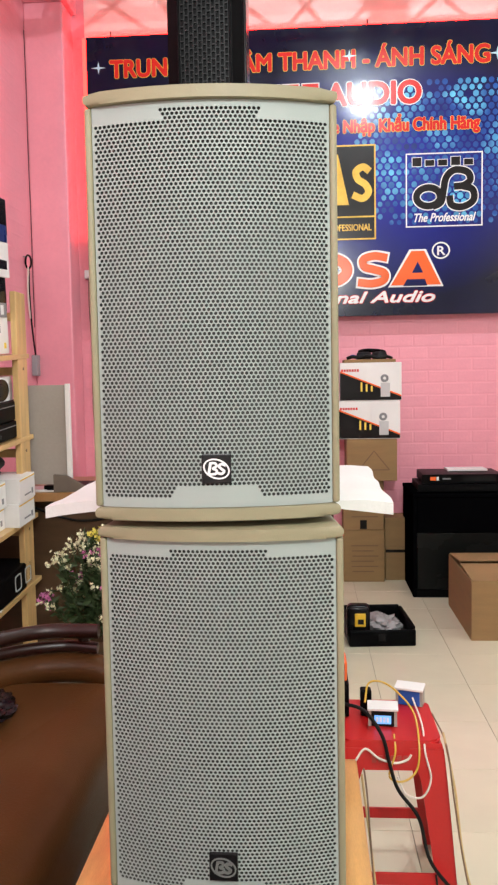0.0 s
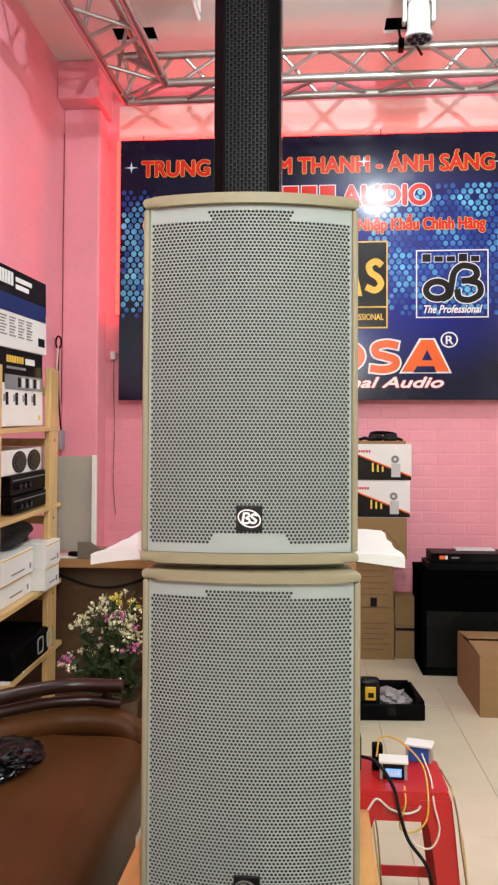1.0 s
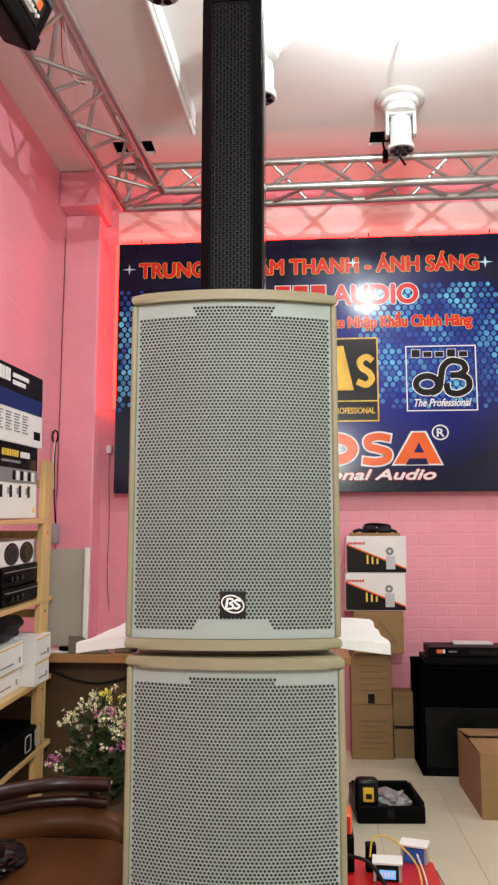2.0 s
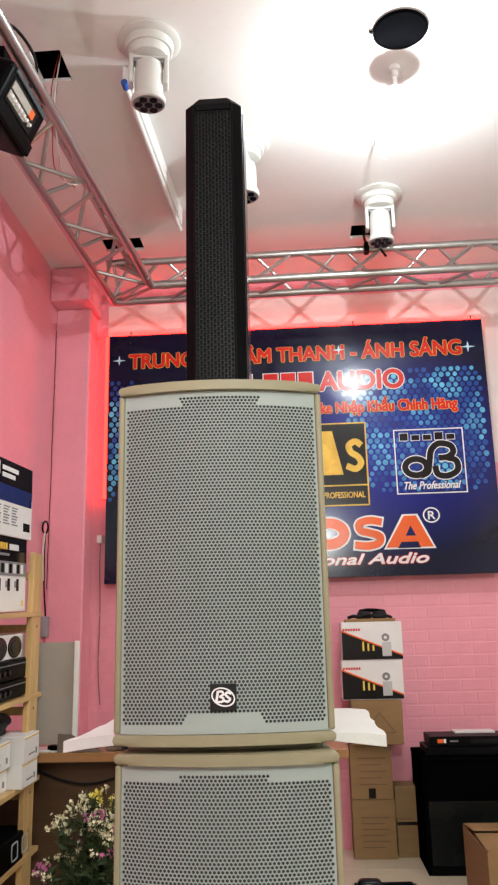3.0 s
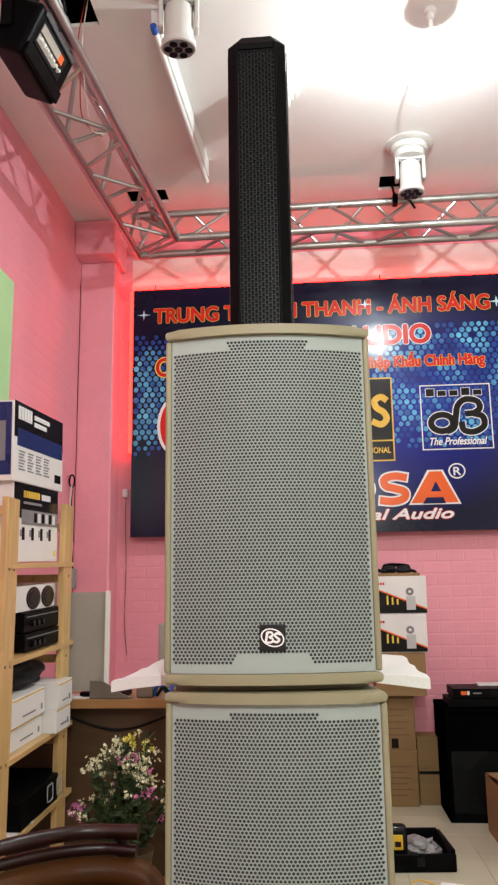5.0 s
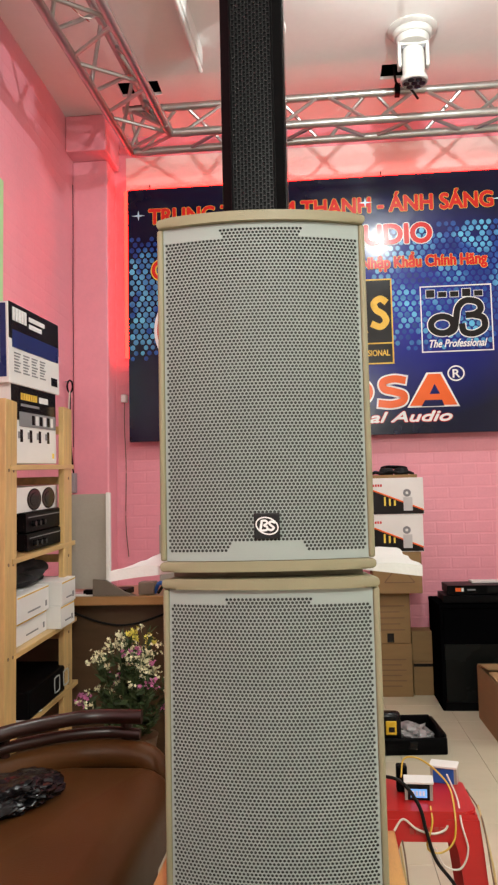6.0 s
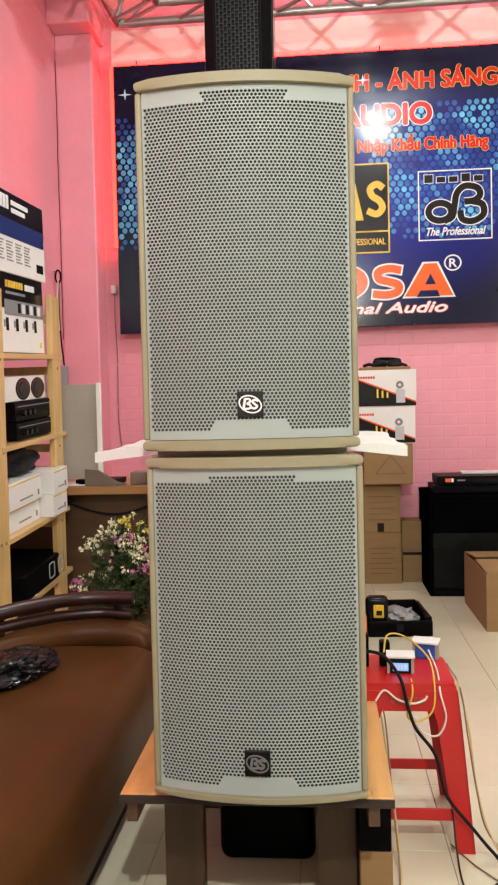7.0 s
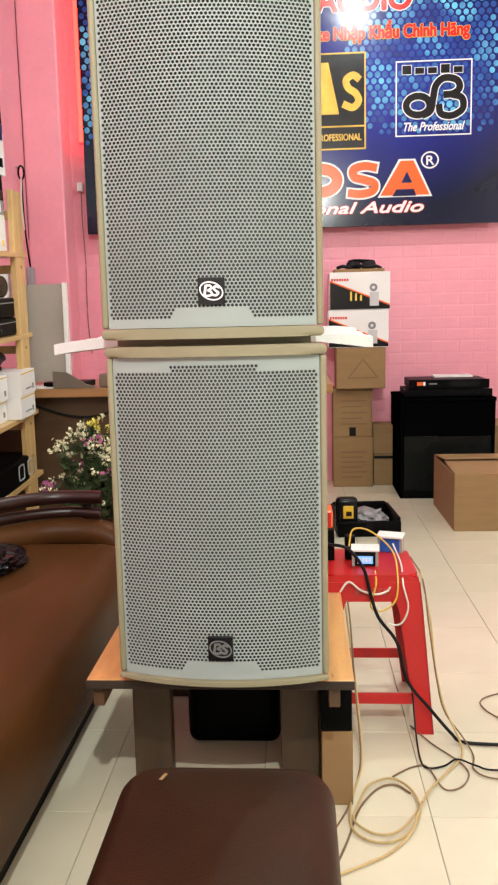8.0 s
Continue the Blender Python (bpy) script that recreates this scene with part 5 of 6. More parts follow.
# ---- the red plastic stool and the devices on it ----
def plastic_stool():
    top = thing("plastic_stool", "red moulded plastic stool holding small devices", "stool", at=(0.388, 0.768, 0))
    half, foot, h = 0.132, 0.172, 0.452
    bm = bmesh.new()
    slab(bm, rounded(-half, half, -half, half, 0.03), h - 0.012, h)
    bmesh.ops.bevel(bm, geom=[e for e in bm.edges if e.verts[0].co.z > h - 0.001 and e.verts[1].co.z > h - 0.001], offset=0.005, segments=2, affect="EDGES")
    part("seat", bm, RED_PLASTIC, top, smooth=True)
    for k in range(4):
        m = Matrix.Rotation(k * math.pi / 2, 4, "Z")
        bm = bmesh.new()
        # skirt below the seat
        vs = [bm.verts.new(p) for p in ((-half, -half, h - 0.008), (half, -half, h - 0.008), (half + 0.008, -half - 0.008, h - 0.075), (-half - 0.008, -half - 0.008, h - 0.075))]
        ins = [bm.verts.new((v.co.x * 0.985, v.co.y + 0.004, v.co.z)) for v in vs]
        bm.faces.new(vs)
        bm.faces.new(ins)
        for a in range(4):
            bm.faces.new((vs[a], vs[(a + 1) % 4], ins[(a + 1) % 4], ins[a]))
        bm.transform(m)
        part("skirt", bm, RED_PLASTIC, top)
        # L-shaped splayed leg at this corner
        bm = bmesh.new()
        for flip in (0, 1):
            t0, t1 = (half + 0.004, h - 0.02), (foot, 0.0)
            pts = []
            for (c, z), w in ((t0, 0.085), ((half + 0.012, h - 0.10), 0.066), (t1, 0.046)):
                pts.append(((c, -c, z), (c - w, -c, z)))
            rows = []
            for (a, b) in pts:
                row = []
                for p, d in ((a, 0), (b, 0), (b, 0.004), (a, 0.004)):
                    x, y, z = p[0], p[1] + d, p[2]
                    row.append(bm.verts.new((-y, -x, z) if flip else (x, y, z)))
                rows.append(row)
            for one, two in zip(rows, rows[1:]):
                for q in range(4):
                    bm.faces.new((one[q], one[(q + 1) % 4], two[(q + 1) % 4], two[q]))
            bm.faces.new(rows[0])
            bm.faces.new(rows[-1])
        bm.transform(m)
        part("leg", bm, RED_PLASTIC, top)
        c = half + (foot - half) * 0.76
        bm = boxed(-c + 0.03, c - 0.03, -c, -c + 0.006, 0.085, 0.118, bevel=0.002)
        bm.transform(m)
        part("rail", bm, RED_PLASTIC, top)
    bm = bmesh.new()
    for k in range(6):
        box(bm, -0.045 + 0.016 * k, -0.034 + 0.016 * k, -half - 0.0075, -half - 0.003, h - 0.056, h - 0.038)
    part("moulded_mark", bm, mat("faded_red_mark", (0.42, 0.05, 0.04), 0.5, var=0.1, bump=0), top)
    return top


plastic_stool()


def meter(at, turn, screen, label):
    top = thing("power_meter", label, "meter", "meters on the stool", at=at, turn=turn)
    part("body", boxed(-0.036, 0.036, -0.022, 0.022, 0.0, 0.052, bevel=0.003), BLACK_GLOSS if screen else BLUE_PLASTIC, top)
    lid = part("cover", boxed(-0.048, 0.048, -0.026, 0.030, 0.057, 0.065, bevel=0.002), WHITE_PLASTIC, top, "white cover plate")
    lid.matrix_basis = pose(0, 0, 0, 7, 0, 0)
    for x in (-0.04, 0.04):
        part("frame_bar", boxed(x - 0.005, x + 0.005, -0.020, 0.020, 0.0, 0.06), GREY_BOARD, top)
    if screen:
        face = part("display", boxed(-0.026, 0.026, -0.0250, -0.0225, 0.010, 0.036), SCREEN_GLOW, top, "lit blue number display")
        for k in range(4):
            part("digit_bar", boxed(-0.021 + 0.011 * k, -0.014 + 0.011 * k, -0.0265, -0.0252, 0.016, 0.031), WHITE_INK, face)
    top.matrix_basis = top.matrix_basis @ Matrix.Scale(0.84, 4)
    return top


meter((0.380, 0.735, 0.4525), -4, True, "small meter with a lit blue display and white cover")
meter((0.470, 0.875, 0.4525), -18, False, "small blue meter with a white cover")
b = thing("black_adapter", "black power adapter standing on the stool", "adapter")
part("body", boxed(0.325, 0.355, 0.78, 0.815, 0.4525, 0.525, bevel=0.005), BLACK, b)
b = thing("amplifier_module", "small black module standing on the table beside the loudspeaker", "device")
part("body", boxed(0.262, 0.294, 0.78, 0.90, 0.4045, 0.545, bevel=0.004), BLACK, b)


def lead(label, name, material, points, r, group="", seg=8):
    top = thing(name, label, "cable", group)
    bm = bmesh.new()
    hose(bm, points, r, seg)
    part("lead", bm, material, top, smooth=True)
    return top


lead("thick black power cable running from the stool to the floor", "power_cable", CABLE_BLACK, [(0.27, 0.68, 0.53), (0.325, 0.645, 0.525), (0.367, 0.612, 0.475), (0.384, 0.598, 0.41), (0.405, 0.59, 0.345), (0.455, 0.585, 0.275), (0.482, 0.575, 0.17), (0.545, 0.565, 0.09), (0.598, 0.55, 0.03), (0.628, 0.543, 0.008), (0.72, 0.53, 0.0075), (0.9, 0.52, 0.0075), (1.2, 0.48, 0.0075)], 0.0048)
lead("yellow wire looping between the meters", "meter_wire", CABLE_YELLOW, [(0.335, 0.76, 0.50), (0.35, 0.80, 0.540), (0.40, 0.80, 0.535), (0.455, 0.72, 0.50), (0.462, 0.64, 0.455), (0.455, 0.612, 0.39), (0.42, 0.605, 0.36), (0.385, 0.61, 0.37), (0.40, 0.612, 0.43), (0.402, 0.66, 0.457)], 0.0026, "thin wires on the stool", 6)
lead("white wire looping over the stool edge", "meter_wire", CABLE_WHITE, [(0.47, 0.82, 0.49), (0.48, 0.71, 0.462), (0.475, 0.612, 0.43), (0.487, 0.60, 0.37), (0.465, 0.595, 0.325), (0.425, 0.60, 0.33), (0.405, 0.61, 0.37)], 0.0026, "thin wires on the stool", 6)
lead("white wire sagging along the stool skirt", "meter_wire", CABLE_WHITE, [(0.30, 0.60, 0.415), (0.325, 0.612, 0.44), (0.36, 0.612, 0.415), (0.40, 0.610, 0.405), (0.43, 0.612, 0.413), (0.44, 0.614, 0.425)], 0.0029, "thin wires on the stool", 6)
lead("thin brown wire hanging beside the stool leg", "floor_wire", CABLE_BROWN, [(0.52, 0.80, 0.455), (0.535, 0.66, 0.43), (0.545, 0.60, 0.31), (0.565, 0.585, 0.165), (0.585, 0.575, 0.08), (0.63, 0.545, 0.02), (0.645, 0.48, 0.005), (0.632, 0.41, 0.005), (0.672, 0.368, 0.005), (0.80, 0.36, 0.005), (1.0, 0.37, 0.005)], 0.0023, "thin floor wires", 6)
lead("thin dark wire hanging from the table edge", "floor_wire", CABLE_BROWN, [(0.312, 0.75, 0.408), (0.325, 0.60, 0.36), (0.335, 0.52, 0.18), (0.345, 0.45, 0.03), (0.33, 0.36, 0.005), (0.30, 0.24, 0.005), (0.26, 0.14, 0.005)], 0.0023, "thin floor wires", 6)
lead("clear golden speaker cable coiled on the floor", "speaker_cable", CABLE_GOLD, [(0.316, 0.62, 0.37), (0.333, 0.54, 0.22), (0.348, 0.49, 0.06), (0.345, 0.42, 0.008), (0.322, 0.32, 0.007), (0.302, 0.22, 0.007), (0.304, 0.15, 0.007), (0.335, 0.108, 0.007), (0.39, 0.104, 0.007), (0.44, 0.15, 0.007), (0.468, 0.23, 0.008), (0.455, 0.315, 0.008), (0.411, 0.357, 0.009), (0.355, 0.32, 0.012), (0.325, 0.24, 0.016), (0.308, 0.17, 0.017), (0.345, 0.122, 0.016), (0.40, 0.125, 0.016), (0.455, 0.20, 0.016), (0.50, 0.30, 0.010), (0.56, 0.39, 0.008), (0.612, 0.465, 0.010), (0.618, 0.53, 0.020), (0.585, 0.585, 0.09), (0.562, 0.595, 0.20), (0.548, 0.61, 0.34), (0.53, 0.68, 0.455)], 0.0030)
lead("clear golden speaker cable running along the floor to the table", "speaker_cable", CABLE_GOLD, [(0.20, -0.06, 0.006), (0.263, -0.01, 0.006), (0.32, 0.025, 0.006), (0.378, 0.066, 0.006), (0.43, 0.125, 0.010), (0.458, 0.19, 0.022), (0.478, 0.25, 0.016), (0.50, 0.29, 0.018)], 0.0030)
lead("thin dark wire curling on the floor tiles", "floor_wire", CABLE_BLACK, [(0.50, 0.60, 0.12), (0.502, 0.52, 0.02), (0.503, 0.435, 0.005), (0.52, 0.412, 0.005), (0.56, 0.425, 0.005), (0.595, 0.438, 0.016), (0.64, 0.42, 0.009), (0.692, 0.406, 0.005), (0.9, 0.42, 0.005)], 0.0026, "thin floor wires", 6)
lead("thin dark wire looped on the floor tiles", "floor_wire", CABLE_BROWN, [(1.0, 0.88, 0.004), (0.86, 0.865, 0.004), (0.79, 0.842, 0.004), (0.742, 0.81, 0.004), (0.728, 0.77, 0.004), (0.745, 0.715, 0.004), (0.79, 0.675, 0.004), (0.95, 0.65, 0.004)], 0.0022, "thin floor wires", 6)
lead("grey wire crossing the floor near the coil", "floor_wire", CABLE_BROWN, [(0.26, 0.02, 0.004), (0.29, 0.11, 0.004), (0.325, 0.23, 0.004), (0.375, 0.315, 0.004), (0.42, 0.335, 0.004), (0.455, 0.30, 0.004)], 0.0028, "thin floor wires", 6)
lead("grey wire wandering below the stool", "floor_wire", CABLE_BROWN, [(0.42, 0.372, 0.004), (0.445, 0.395, 0.004), (0.48, 0.42, 0.004), (0.515, 0.42, 0.004), (0.54, 0.32, 0.004), (0.585, 0.33, 0.004), (0.615, 0.39, 0.004), (0.60, 0.45, 0.004), (0.545, 0.54, 0.004), (0.50, 0.64, 0.004)], 0.0022, "thin floor wires", 6)


# ---- open tool case on the floor ----
def tool_case():
    top = thing("tool_case", "open black tool case with clear plastic wrap and a drill", "case", at=(0.545, 2.93, 0), turn=4)
    part("bottom", boxed(-0.155, 0.165, -0.20, 0.19, 0.0, 0.02, bevel=0.006), BLACK, top)
    part("front_wall", boxed(-0.165, 0.175, -0.215, -0.195, 0.0, 0.085, bevel=0.008, seg=3), BLACK, top, smooth=True)
    part("back_wall", boxed(-0.150, 0.160, 0.185, 0.205, 0.0, 0.105, bevel=0.008, seg=3), BLACK, top, smooth=True)
    for x in (-0.165, 0.155):
        part("side_wall", boxed(x, x + 0.020, -0.195, 0.185, 0.0, 0.10, bevel=0.006, seg=3), BLACK, top, smooth=True)
    part("latch", boxed(-0.02, 0.02, -0.222, -0.214, 0.03, 0.07, bevel=0.002), BLACK_GLOSS, top)
    bm = bmesh.new()
    bmesh.ops.create_icosphere(bm, subdivisions=4, radius=1.0)
    for v in bm.verts:
        k = 1 + 0.5 * noise.noise(v.co * 2.6) + 0.25 * noise.noise(v.co * 7)
        v.co = Vector((0.03 + v.co.x * 0.09 * k, -0.02 + v.co.y * 0.11 * k, 0.055 + max(-0.6, v.co.z) * 0.050 * k))
    part("plastic_wrap", bm, CLEAR, top, "crumpled clear plastic wrap", smooth=True)
    return top


tool_case()
b = thing("tape_measure", "black and yellow rounded tool standing in the case", "tool")
part("body", boxed(0.385, 0.505, 2.745, 2.825, 0.0215, 0.205, bevel=0.025, seg=4), BLACK_GLOSS, b, smooth=True)
part("yellow_panel", boxed(0.425, 0.480, 2.738, 2.7465, 0.095, 0.165, bevel=0.004), YELLOW_PLASTIC, b)
part("black_mark", boxed(0.440, 0.470, 2.7355, 2.7382, 0.110, 0.135), DARK_INK, b)
b = thing("orange_box", "small orange and red box lying on a black module", "box")
part("body", boxed(0.262, 0.290, 0.79, 0.88, 0.5455, 0.600, bevel=0.006), ORANGE_INK, b)
part("label_print", boxed(0.266, 0.284, 0.788, 0.7905, 0.55, 0.595), RED_PLASTIC, b)


# ---- cartons by the back wall ----
def face_bars(parent, x0, x1, y, z0, z1, rows, ink):
    for k in range(rows):
        z = z1 - (z1 - z0) * (k + 0.5) / rows
        part("text_bar", boxed(x0 + 0.004 * (k % 3), x1 - 0.03 * (k % 2), y - 0.0012, y + 0.0005, z, z + 0.006), ink, parent)


INKB = mat("faded_brown_ink", (0.17, 0.095, 0.05), 0.8, var=0.1, bump=0)
CARTONS = "stacked cartons by the wall"
b = carton("carton", "brown cardboard carton standing on the floor", 0.43, 0.702, 4.055, 4.31, 0.0, 0.352, CARD, CARTONS)
face_bars(b, 0.48, 0.66, 4.055, 0.05, 0.26, 6, INKB)
b = carton("carton", "brown cardboard carton with a torn black label", 0.43, 0.698, 4.052, 4.31, 0.354, 0.690, CARD, CARTONS)
face_bars(b, 0.48, 0.66, 4.052, 0.42, 0.62, 5, INKB)
part("black_label", boxed(0.54, 0.585, 4.0505, 4.0525, 0.360, 0.42), DARK_INK, b)
b = carton("carton", "plain brown cardboard carton between the others", 0.712, 0.86, 4.10, 4.31, 0.0, 0.225, CARD, CARTONS)
part("tape", boxed(0.714, 0.858, 4.0985, 4.1005, 0.19, 0.21), DARK_INK, b)
b = carton("carton", "plain brown cardboard carton lying on another", 0.708, 0.86, 4.10, 4.31, 0.227, 0.425, CARD, CARTONS)
b = carton("carton", "brown carton with a printed triangle warning", 0.452, 0.780, 3.985, 4.30, 0.692, 0.968, CARD, CARTONS)
bm = bmesh.new()
for a, c in (((0.53, 0.765), (0.73, 0.765)), ((0.73, 0.765), (0.63, 0.890)), ((0.63, 0.890), (0.53, 0.765))):
    d = Vector((c[0] - a[0], c[1] - a[1]))
    n = Vector((-d.y, d.x)).normalized() * 0.003
    prism(bm, [(a[0] + n.x, a[1] + n.y), (c[0] + n.x, c[1] + n.y), (c[0] - n.x, c[1] - n.y), (a[0] - n.x, a[1] - n.y)], 3.983, 3.9855)
part("triangle_print", bm, INKB, b)
for k in range(2):
    z0 = 0.970 + 0.250 * k
    dx = 0.010 * k
    b = carton("light_box", "white printed box with a dark stage picture and orange stripe", 0.40 + dx, 0.800 + dx, 3.982, 4.30, z0, z0 + 0.248, WHITE_CARD, "printed light boxes")
    y = 3.982
    bm = bmesh.new()
    prism(bm, [(0.402 + dx, z0 + 0.004), (0.798 + dx, z0 + 0.004), (0.798 + dx, z0 + 0.025), (0.402 + dx, z0 + 0.185)], y - 0.0015, y)
    part("dark_print", bm, DARK_INK, b)
    bm = bmesh.new()
    prism(bm, [(0.402 + dx, z0 + 0.185), (0.798 + dx, z0 + 0.025), (0.798 + dx, z0 + 0.035), (0.402 + dx, z0 + 0.195)], y - 0.0025, y)
    part("orange_stripe", bm, ORANGE_INK, b)
    for q in range(3):
        x = 0.535 + dx + 0.033 * q
        part("yellow_stripe", boxed(x, x + 0.012, y - 0.003, y - 0.001, z0 + 0.060, z0 + 0.120 - 0.012 * q), YELLOW_INK, b)
    bm = bmesh.new()
    ring_xz(bm, 0.690 + dx, z0 + 0.145, 0.026, 0.026, 0.016, y - 0.0032, y - 0.0015, 20)
    part("lamp_picture", bm, GREY_INK, b)
    part("lamp_picture", boxed(0.665 + dx, 0.725 + dx, y - 0.0028, y - 0.001, z0 + 0.025, z0 + 0.115), mat("pale_grey_ink", (0.52, 0.52, 0.52), 0.4, var=0.1, bump=0), b)
    for q in range(7):
        part("title_bar", boxed(0.41 + dx + 0.017 * q, 0.422 + dx + 0.017 * q, y - 0.002, y, z0 + 0.190, z0 + 0.206), RED_INK, b)
    part("side_print", boxed(0.80 + dx, 0.8015 + dx, 3.99, 4.29, z0 + 0.004, z0 + 0.06), DARK_INK, b)

h = thing("headphones", "black and blue headphones lying on the printed boxes", "headphones")
b = carton("flat_tray", "flat brown tray lying on the printed boxes", 0.44, 0.775, 4.0, 4.25, 1.4610, 1.482, CARD)
for o in (h, b):
    o.location.z = 0.0078
for x, r in ((0.575, 0.045), (0.675, 0.045)):
    bm = bmesh.new()
    lathe(bm, [(r, 0.0), (r + 0.008, 0.02), (r, 0.045), (r * 0.6, 0.05)], (x, 4.07, 1.4825), 20)
    part("ear_cup", bm, BLACK_CLOTH, h, smooth=True)
bm = bmesh.new()
hose(bm, [(0.575, 4.07, 1.53), (0.55, 4.12, 1.535), (0.60, 4.18, 1.545), (0.68, 4.17, 1.54), (0.71, 4.10, 1.53), (0.675, 4.07, 1.53)], 0.013)
part("headband", bm, BLACK, h, smooth=True)
bm = bmesh.new()
hose(bm, [(0.46, 4.03, 1.49), (0.50, 4.02, 1.50), (0.55, 4.03, 1.492), (0.60, 4.01, 1.505), (0.66, 4.02, 1.492), (0.72, 4.03, 1.498), (0.755, 4.08, 1.490)], 0.011)
part("cable", bm, CABLE_BLACK, h)
bm = bmesh.new()
hose(bm, [(0.47, 4.06, 1.492), (0.50, 4.04, 1.505), (0.53, 4.06, 1.492)], 0.010)
part("blue_plug", bm, BLUE_PLASTIC, h)


# ---- the black rack cabinet, its amplifiers and the open carton ----
def rack_cabinet():
    top = thing("rack_cabinet", "glossy black cabinet carrying two rack devices", "cabinet")
    x0, x1, y0, y1, z1 = 0.842, 1.440, 3.66, 4.20, 0.628
    for x in (x0, x1 - 0.022):
        part("side_panel", boxed(x, x + 0.022, y0, y1, 0.0, z1, bevel=0.003), BLACK_MATT, top)
    part("top_panel", boxed(x0 - 0.004, x1 + 0.004, y0 - 0.006, y1, z1, z1 + 0.024, bevel=0.004), BLACK_MATT, top)
    part("back_panel", boxed(x0 + 0.022, x1 - 0.022, y1 - 0.012, y1, 0.02, z1), BLACK, top)
    part("shelf", boxed(x0 + 0.022, x1 - 0.022, y0 + 0.02, y1 - 0.012, 0.405, 0.425), BLACK, top)
    part("floor_panel", boxed(x0 + 0.022, x1 - 0.022, y0, y1 - 0.012, 0.0, 0.05), BLACK, top)
    part("upper_door", boxed(x0 + 0.024, x1 - 0.024, y0 + 0.002, y0 + 0.018, 0.408, z1 - 0.002, bevel=0.002), BLACK_MATT, top)
    part("lower_door", boxed(x0 + 0.024, x1 - 0.024, y0 + 0.002, y0 + 0.018, 0.052, 0.404, bevel=0.002), DARK_PANEL, top)
    return top


rack_cabinet()


def rack_device(x0, x1, y0, y1, z0, z1, label, lit):
    top = thing("rack_device", label, "amplifier", "devices on the cabinet")
    part("body", boxed(x0 + 0.01, x1 - 0.01, y0 + 0.012, y1, z0 + 0.004, z1, bevel=0.003), BLACK, top)
    part("front_panel", boxed(x0, x1, y0, y0 + 0.012, z0 + 0.003, z1 + 0.001, bevel=0.002), BLACK, top)
    if lit:
        part("logo_bar", boxed(x0 + 0.05, x0 + 0.085, y0 - 0.0015, y0, z0 + 0.022, z0 + 0.045), ORANGE_INK, top)
        part("logo_bar", boxed(x0 + 0.088, x0 + 0.102, y0 - 0.0015, y0, z0 + 0.022, z0 + 0.045), WHITE_INK, top)
        part("text_bar", boxed(x0 + 0.125, x0 + 0.175, y0 - 0.0012, y0, z0 + 0.028, z0 + 0.037), GREY_INK, top)
        part("display", boxed(x0 + 0.25, x1 - 0.06, y0 - 0.001, y0, z0 + 0.018, z0 + 0.048), BLACK_GLOSS, top)
    else:
        for k in range(9):
            x = x0 + 0.22 + 0.035 * k
            part("knob", rodded((x, y0, z0 + 0.028), (x, y0 - 0.014, z0 + 0.028), 0.009, 12), BLACK_GLOSS, top)
    for x in (x0 + 0.05, x1 - 0.05):
        part("foot", rodded((x, y0 + 0.05, z0 - 0.001), (x, y0 + 0.05, z0 + 0.006), 0.014, 10), BLACK, top)
    return top


rack_device(0.870, 1.420, 3.67, 4.02, 0.6575, 0.705, "black rack device with a row of knobs", False)
rack_device(0.900, 1.405, 3.69, 4.02, 0.7065, 0.765, "black rack device with a lit orange mark", True)
b = carton("carton", "brown cardboard carton standing beside the black cabinet", 1.47, 1.80, 3.80, 4.20, 0.0, 0.45, CARD, CARTONS)
face_bars(b, 1.58, 1.74, 3.80, 0.10, 0.36, 4, INKB)
p = thing("paper_sheet", "white sheets lying on the rack devices", "paper")
part("sheet", boxed(1.085, 1.335, 3.86, 4.00, 0.7665, 0.779, bevel=0.002), WHITE_CARD, p)


def open_carton():
    top = thing("open_carton", "large open brown cardboard carton on the floor", "box")
    x0, x1, y0, y1, h, t = 1.03, 1.62, 2.82, 3.50, 0.31, 0.006
    part("left_side", boxed(x0, x0 + t, y0, y1, 0, h), CARD, top)
    part("right_side", boxed(x1 - t, x1, y0, y1, 0, h), CARD, top)
    part("front_side", boxed(x0 + t, x1 - t, y0, y0 + t, 0, h), CARD, top)
    part("back_side", boxed(x0 + t, x1 - t, y1 - t, y1, 0, h), CARD, top)
    part("bottom", boxed(x0 + t, x1 - t, y0 + t, y1 - t, 0.001, t), CARD, top)
    for name, y, z, tilt in (("front_flap", y0, h, 3), ("back_flap", y1, h, 5)):
        s = 1 if name == "front_flap" else -1
        f = part(name, boxed(0.004, x1 - x0 - 0.004, 0 if s > 0 else -0.33, 0.33 if s > 0 else 0, 0, t), CARD, top)
        f.matrix_basis = pose(x0, y, z, tilt if s > 0 else -tilt, 0, 0)
    f = part("side_flap", boxed(0, 0.16, 0.01, y1 - y0 - 0.01, 0, t), CARD, top)
    f.matrix_basis = pose(x0 + 0.002, y0, h - 0.012, 0, 12, 0)
    return top


open_carton()


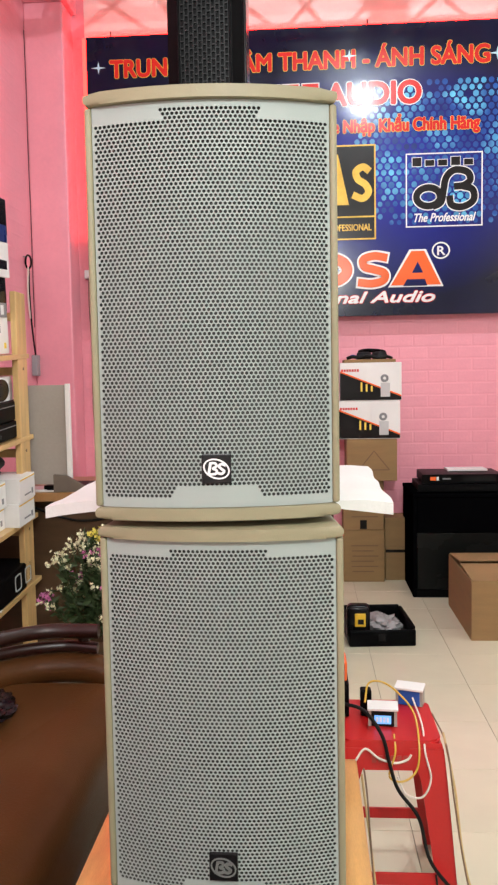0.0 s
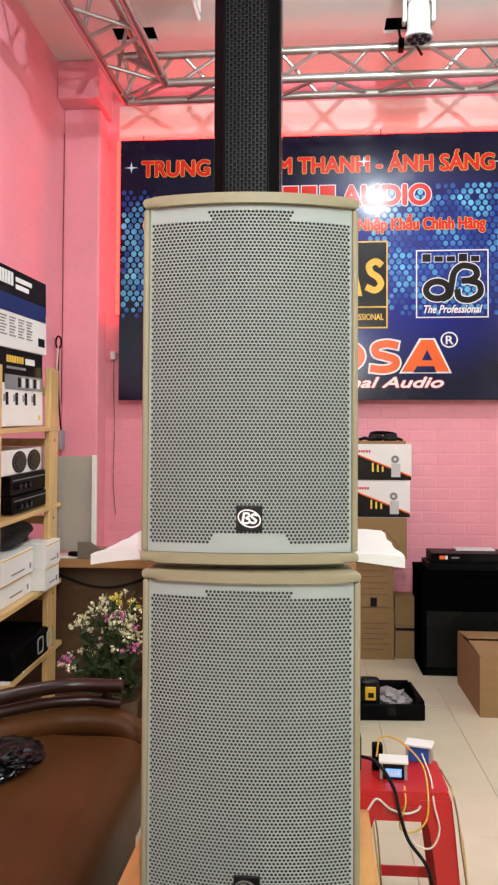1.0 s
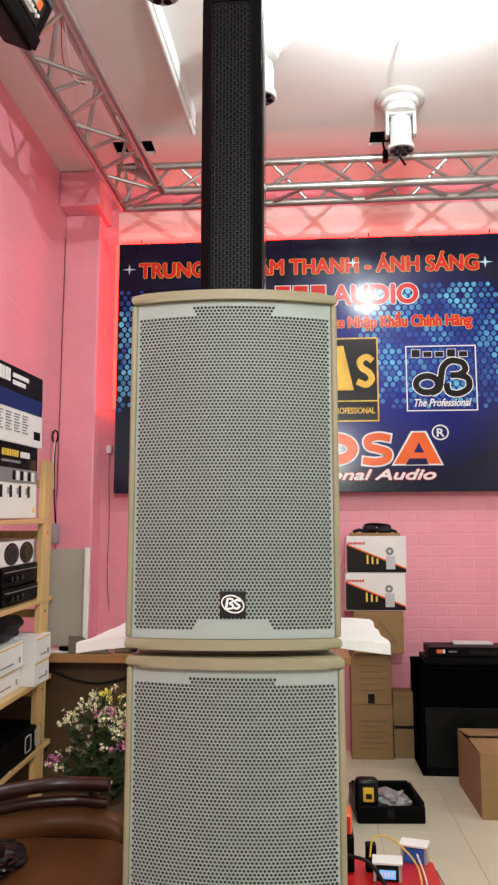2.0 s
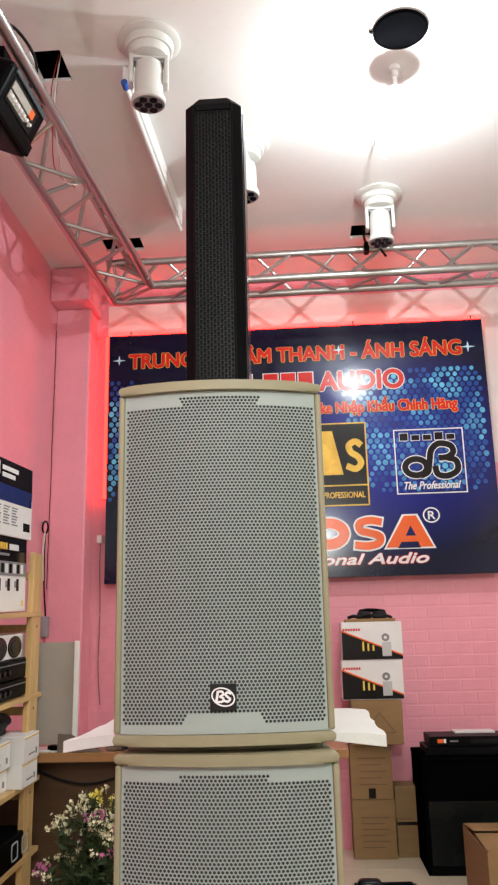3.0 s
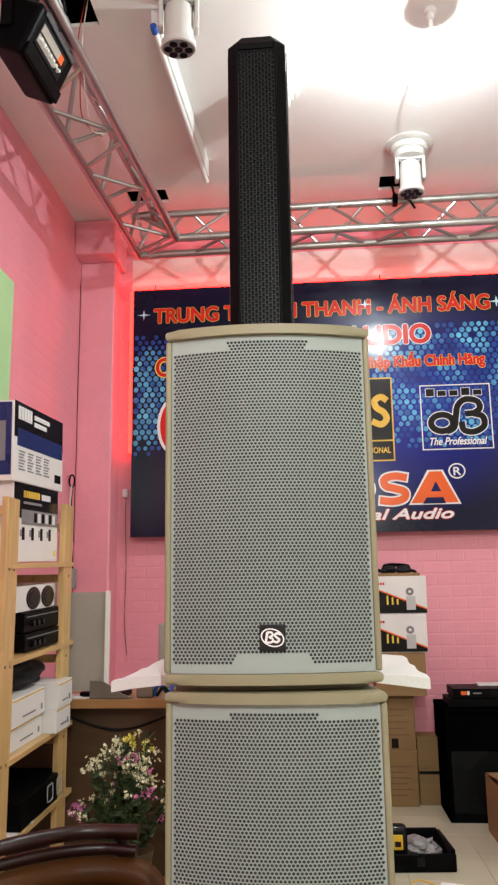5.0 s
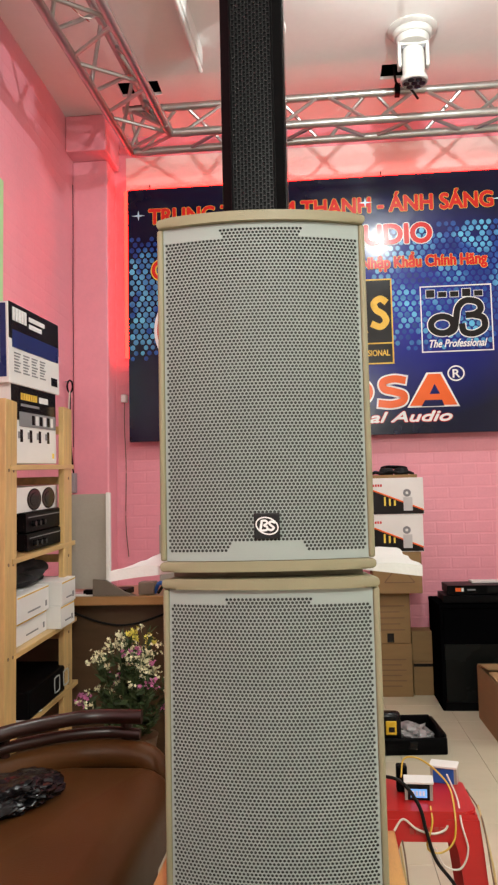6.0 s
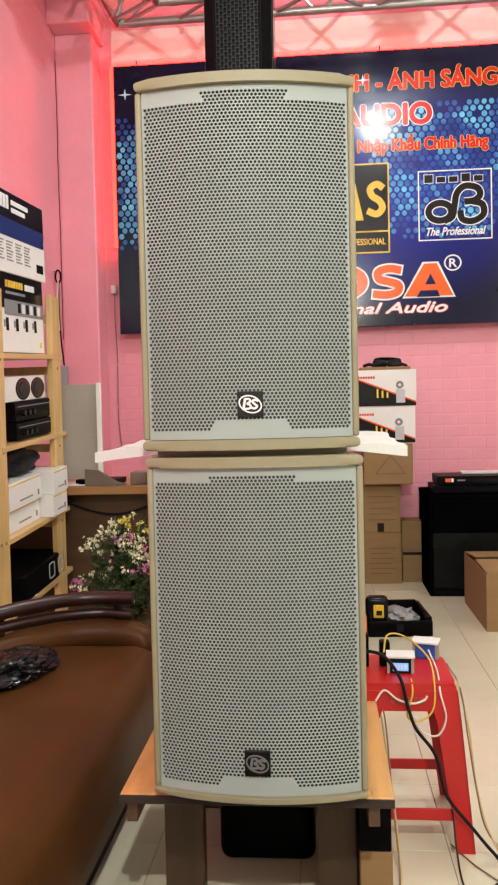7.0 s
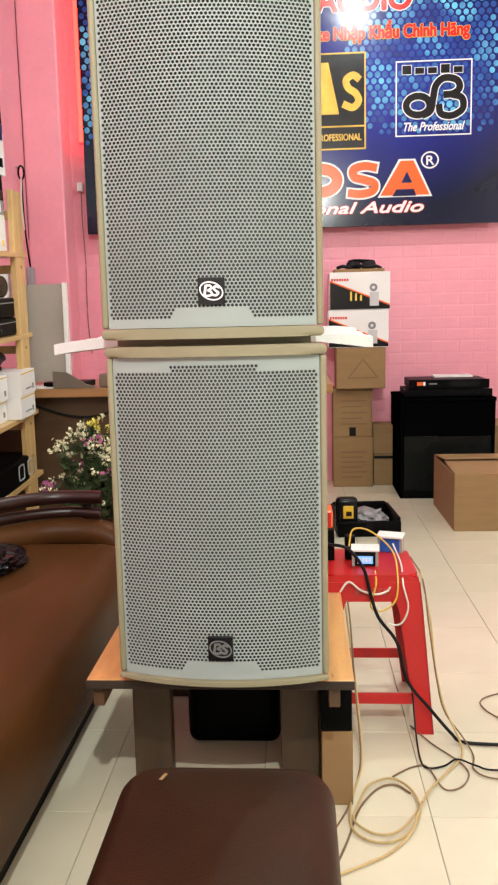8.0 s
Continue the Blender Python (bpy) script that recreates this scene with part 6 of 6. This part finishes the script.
# ---- floor tiles ----
TS, TX, TY = 0.4, 0.492, 0.209
tile_bm = boxed(0.0010, TS - 0.0010, 0.0010, TS - 0.0010, -0.010, 0.0, bevel=0.0008, seg=1)
tile_me = bpy.data.meshes.new("tile")
tile_bm.to_mesh(tile_me)
tile_bm.free()
tile_me.materials.append(TILE)
for i in range(-6, 7):
    for j in range(-10, 11):
        x, y = TX + i * TS, TY + j * TS
        if x < XL - 0.38 or x > XR or y < YN - 0.38 or y > YB:
            continue
        t = new("tile", tile_me)
        t.parent = floor
        t.location = (x, y, 0.0)

# ---- painted bricks of the back wall and the left wall ----
BL, BH, BD = 0.20, 0.083, 0.0010


def brick_mesh(length):
    bm = bmesh.new()
    g, c = 0.003, 0.006
    a = [bm.verts.new(p) for p in ((g, 0, g), (length - g, 0, g), (length - g, 0, BH - g), (g, 0, BH - g))]
    b = [bm.verts.new(p) for p in ((g + c, -BD, g + c), (length - g - c, -BD, g + c), (length - g - c, -BD, BH - g - c), (g + c, -BD, BH - g - c))]
    bm.faces.new(b)
    for k in range(4):
        bm.faces.new((a[k], a[(k + 1) % 4], b[(k + 1) % 4], b[k]))
    bmesh.ops.recalc_face_normals(bm, faces=bm.faces)
    me = bpy.data.meshes.new("brick")
    bm.to_mesh(me)
    bm.free()
    me.materials.append(PINK_BRICK)
    return me


one_brick = brick_mesh(BL)
rnd = random.Random(11)
far_verts, far_faces = [], []


def joined_brick(x, z, on_left):
    g, c = 0.003, 0.006
    d = BD * rnd.uniform(0.6, 1.15)
    k = len(far_verts)
    for p, q, y in ((g, g, 0), (BL - g, g, 0), (BL - g, BH - g, 0), (g, BH - g, 0), (g + c, g + c, d), (BL - g - c, g + c, d), (BL - g - c, BH - g - c, d), (g + c, BH - g - c, d)):
        far_verts.append((XL + y, x + p, z + q) if on_left else (x + p, YB - y, z + q))
    far_faces.append((k + 4, k + 5, k + 6, k + 7))
    for a in range(4):
        b = (a + 1) % 4
        far_faces.append((k + a, k + b, k + 4 + b, k + 4 + a))


count = 0
for row in range(int(ZC / BH)):
    z = row * BH
    x = -1.37 - 0.10 * (row % 2)
    while x < XR - BL:
        if x >= -1.384:
            if 0.35 < x < 1.95 and 0.6 < z < 1.80 and count < 260 or (-1.37 <= x < -0.9 and 0.8 < z < 1.8 and count < 300):
                b = new("brick", one_brick)
                b.parent = wall_back
                b.location = (x, YB - rnd.uniform(-0.0004, 0.0004), z)
                count += 1
            else:
                joined_brick(x, z, False)
        x += BL
    y = 0.0 - 0.10 * (row % 2)
    while y < 3.9:
        joined_brick(y, z, True)
        y += BL
me = bpy.data.meshes.new("far_bricks")
me.from_pydata(far_verts, [], far_faces)
me.materials.append(PINK)
far = new("far_bricks", me)
far.parent = wall_back
tagged(far, kind="stuff")
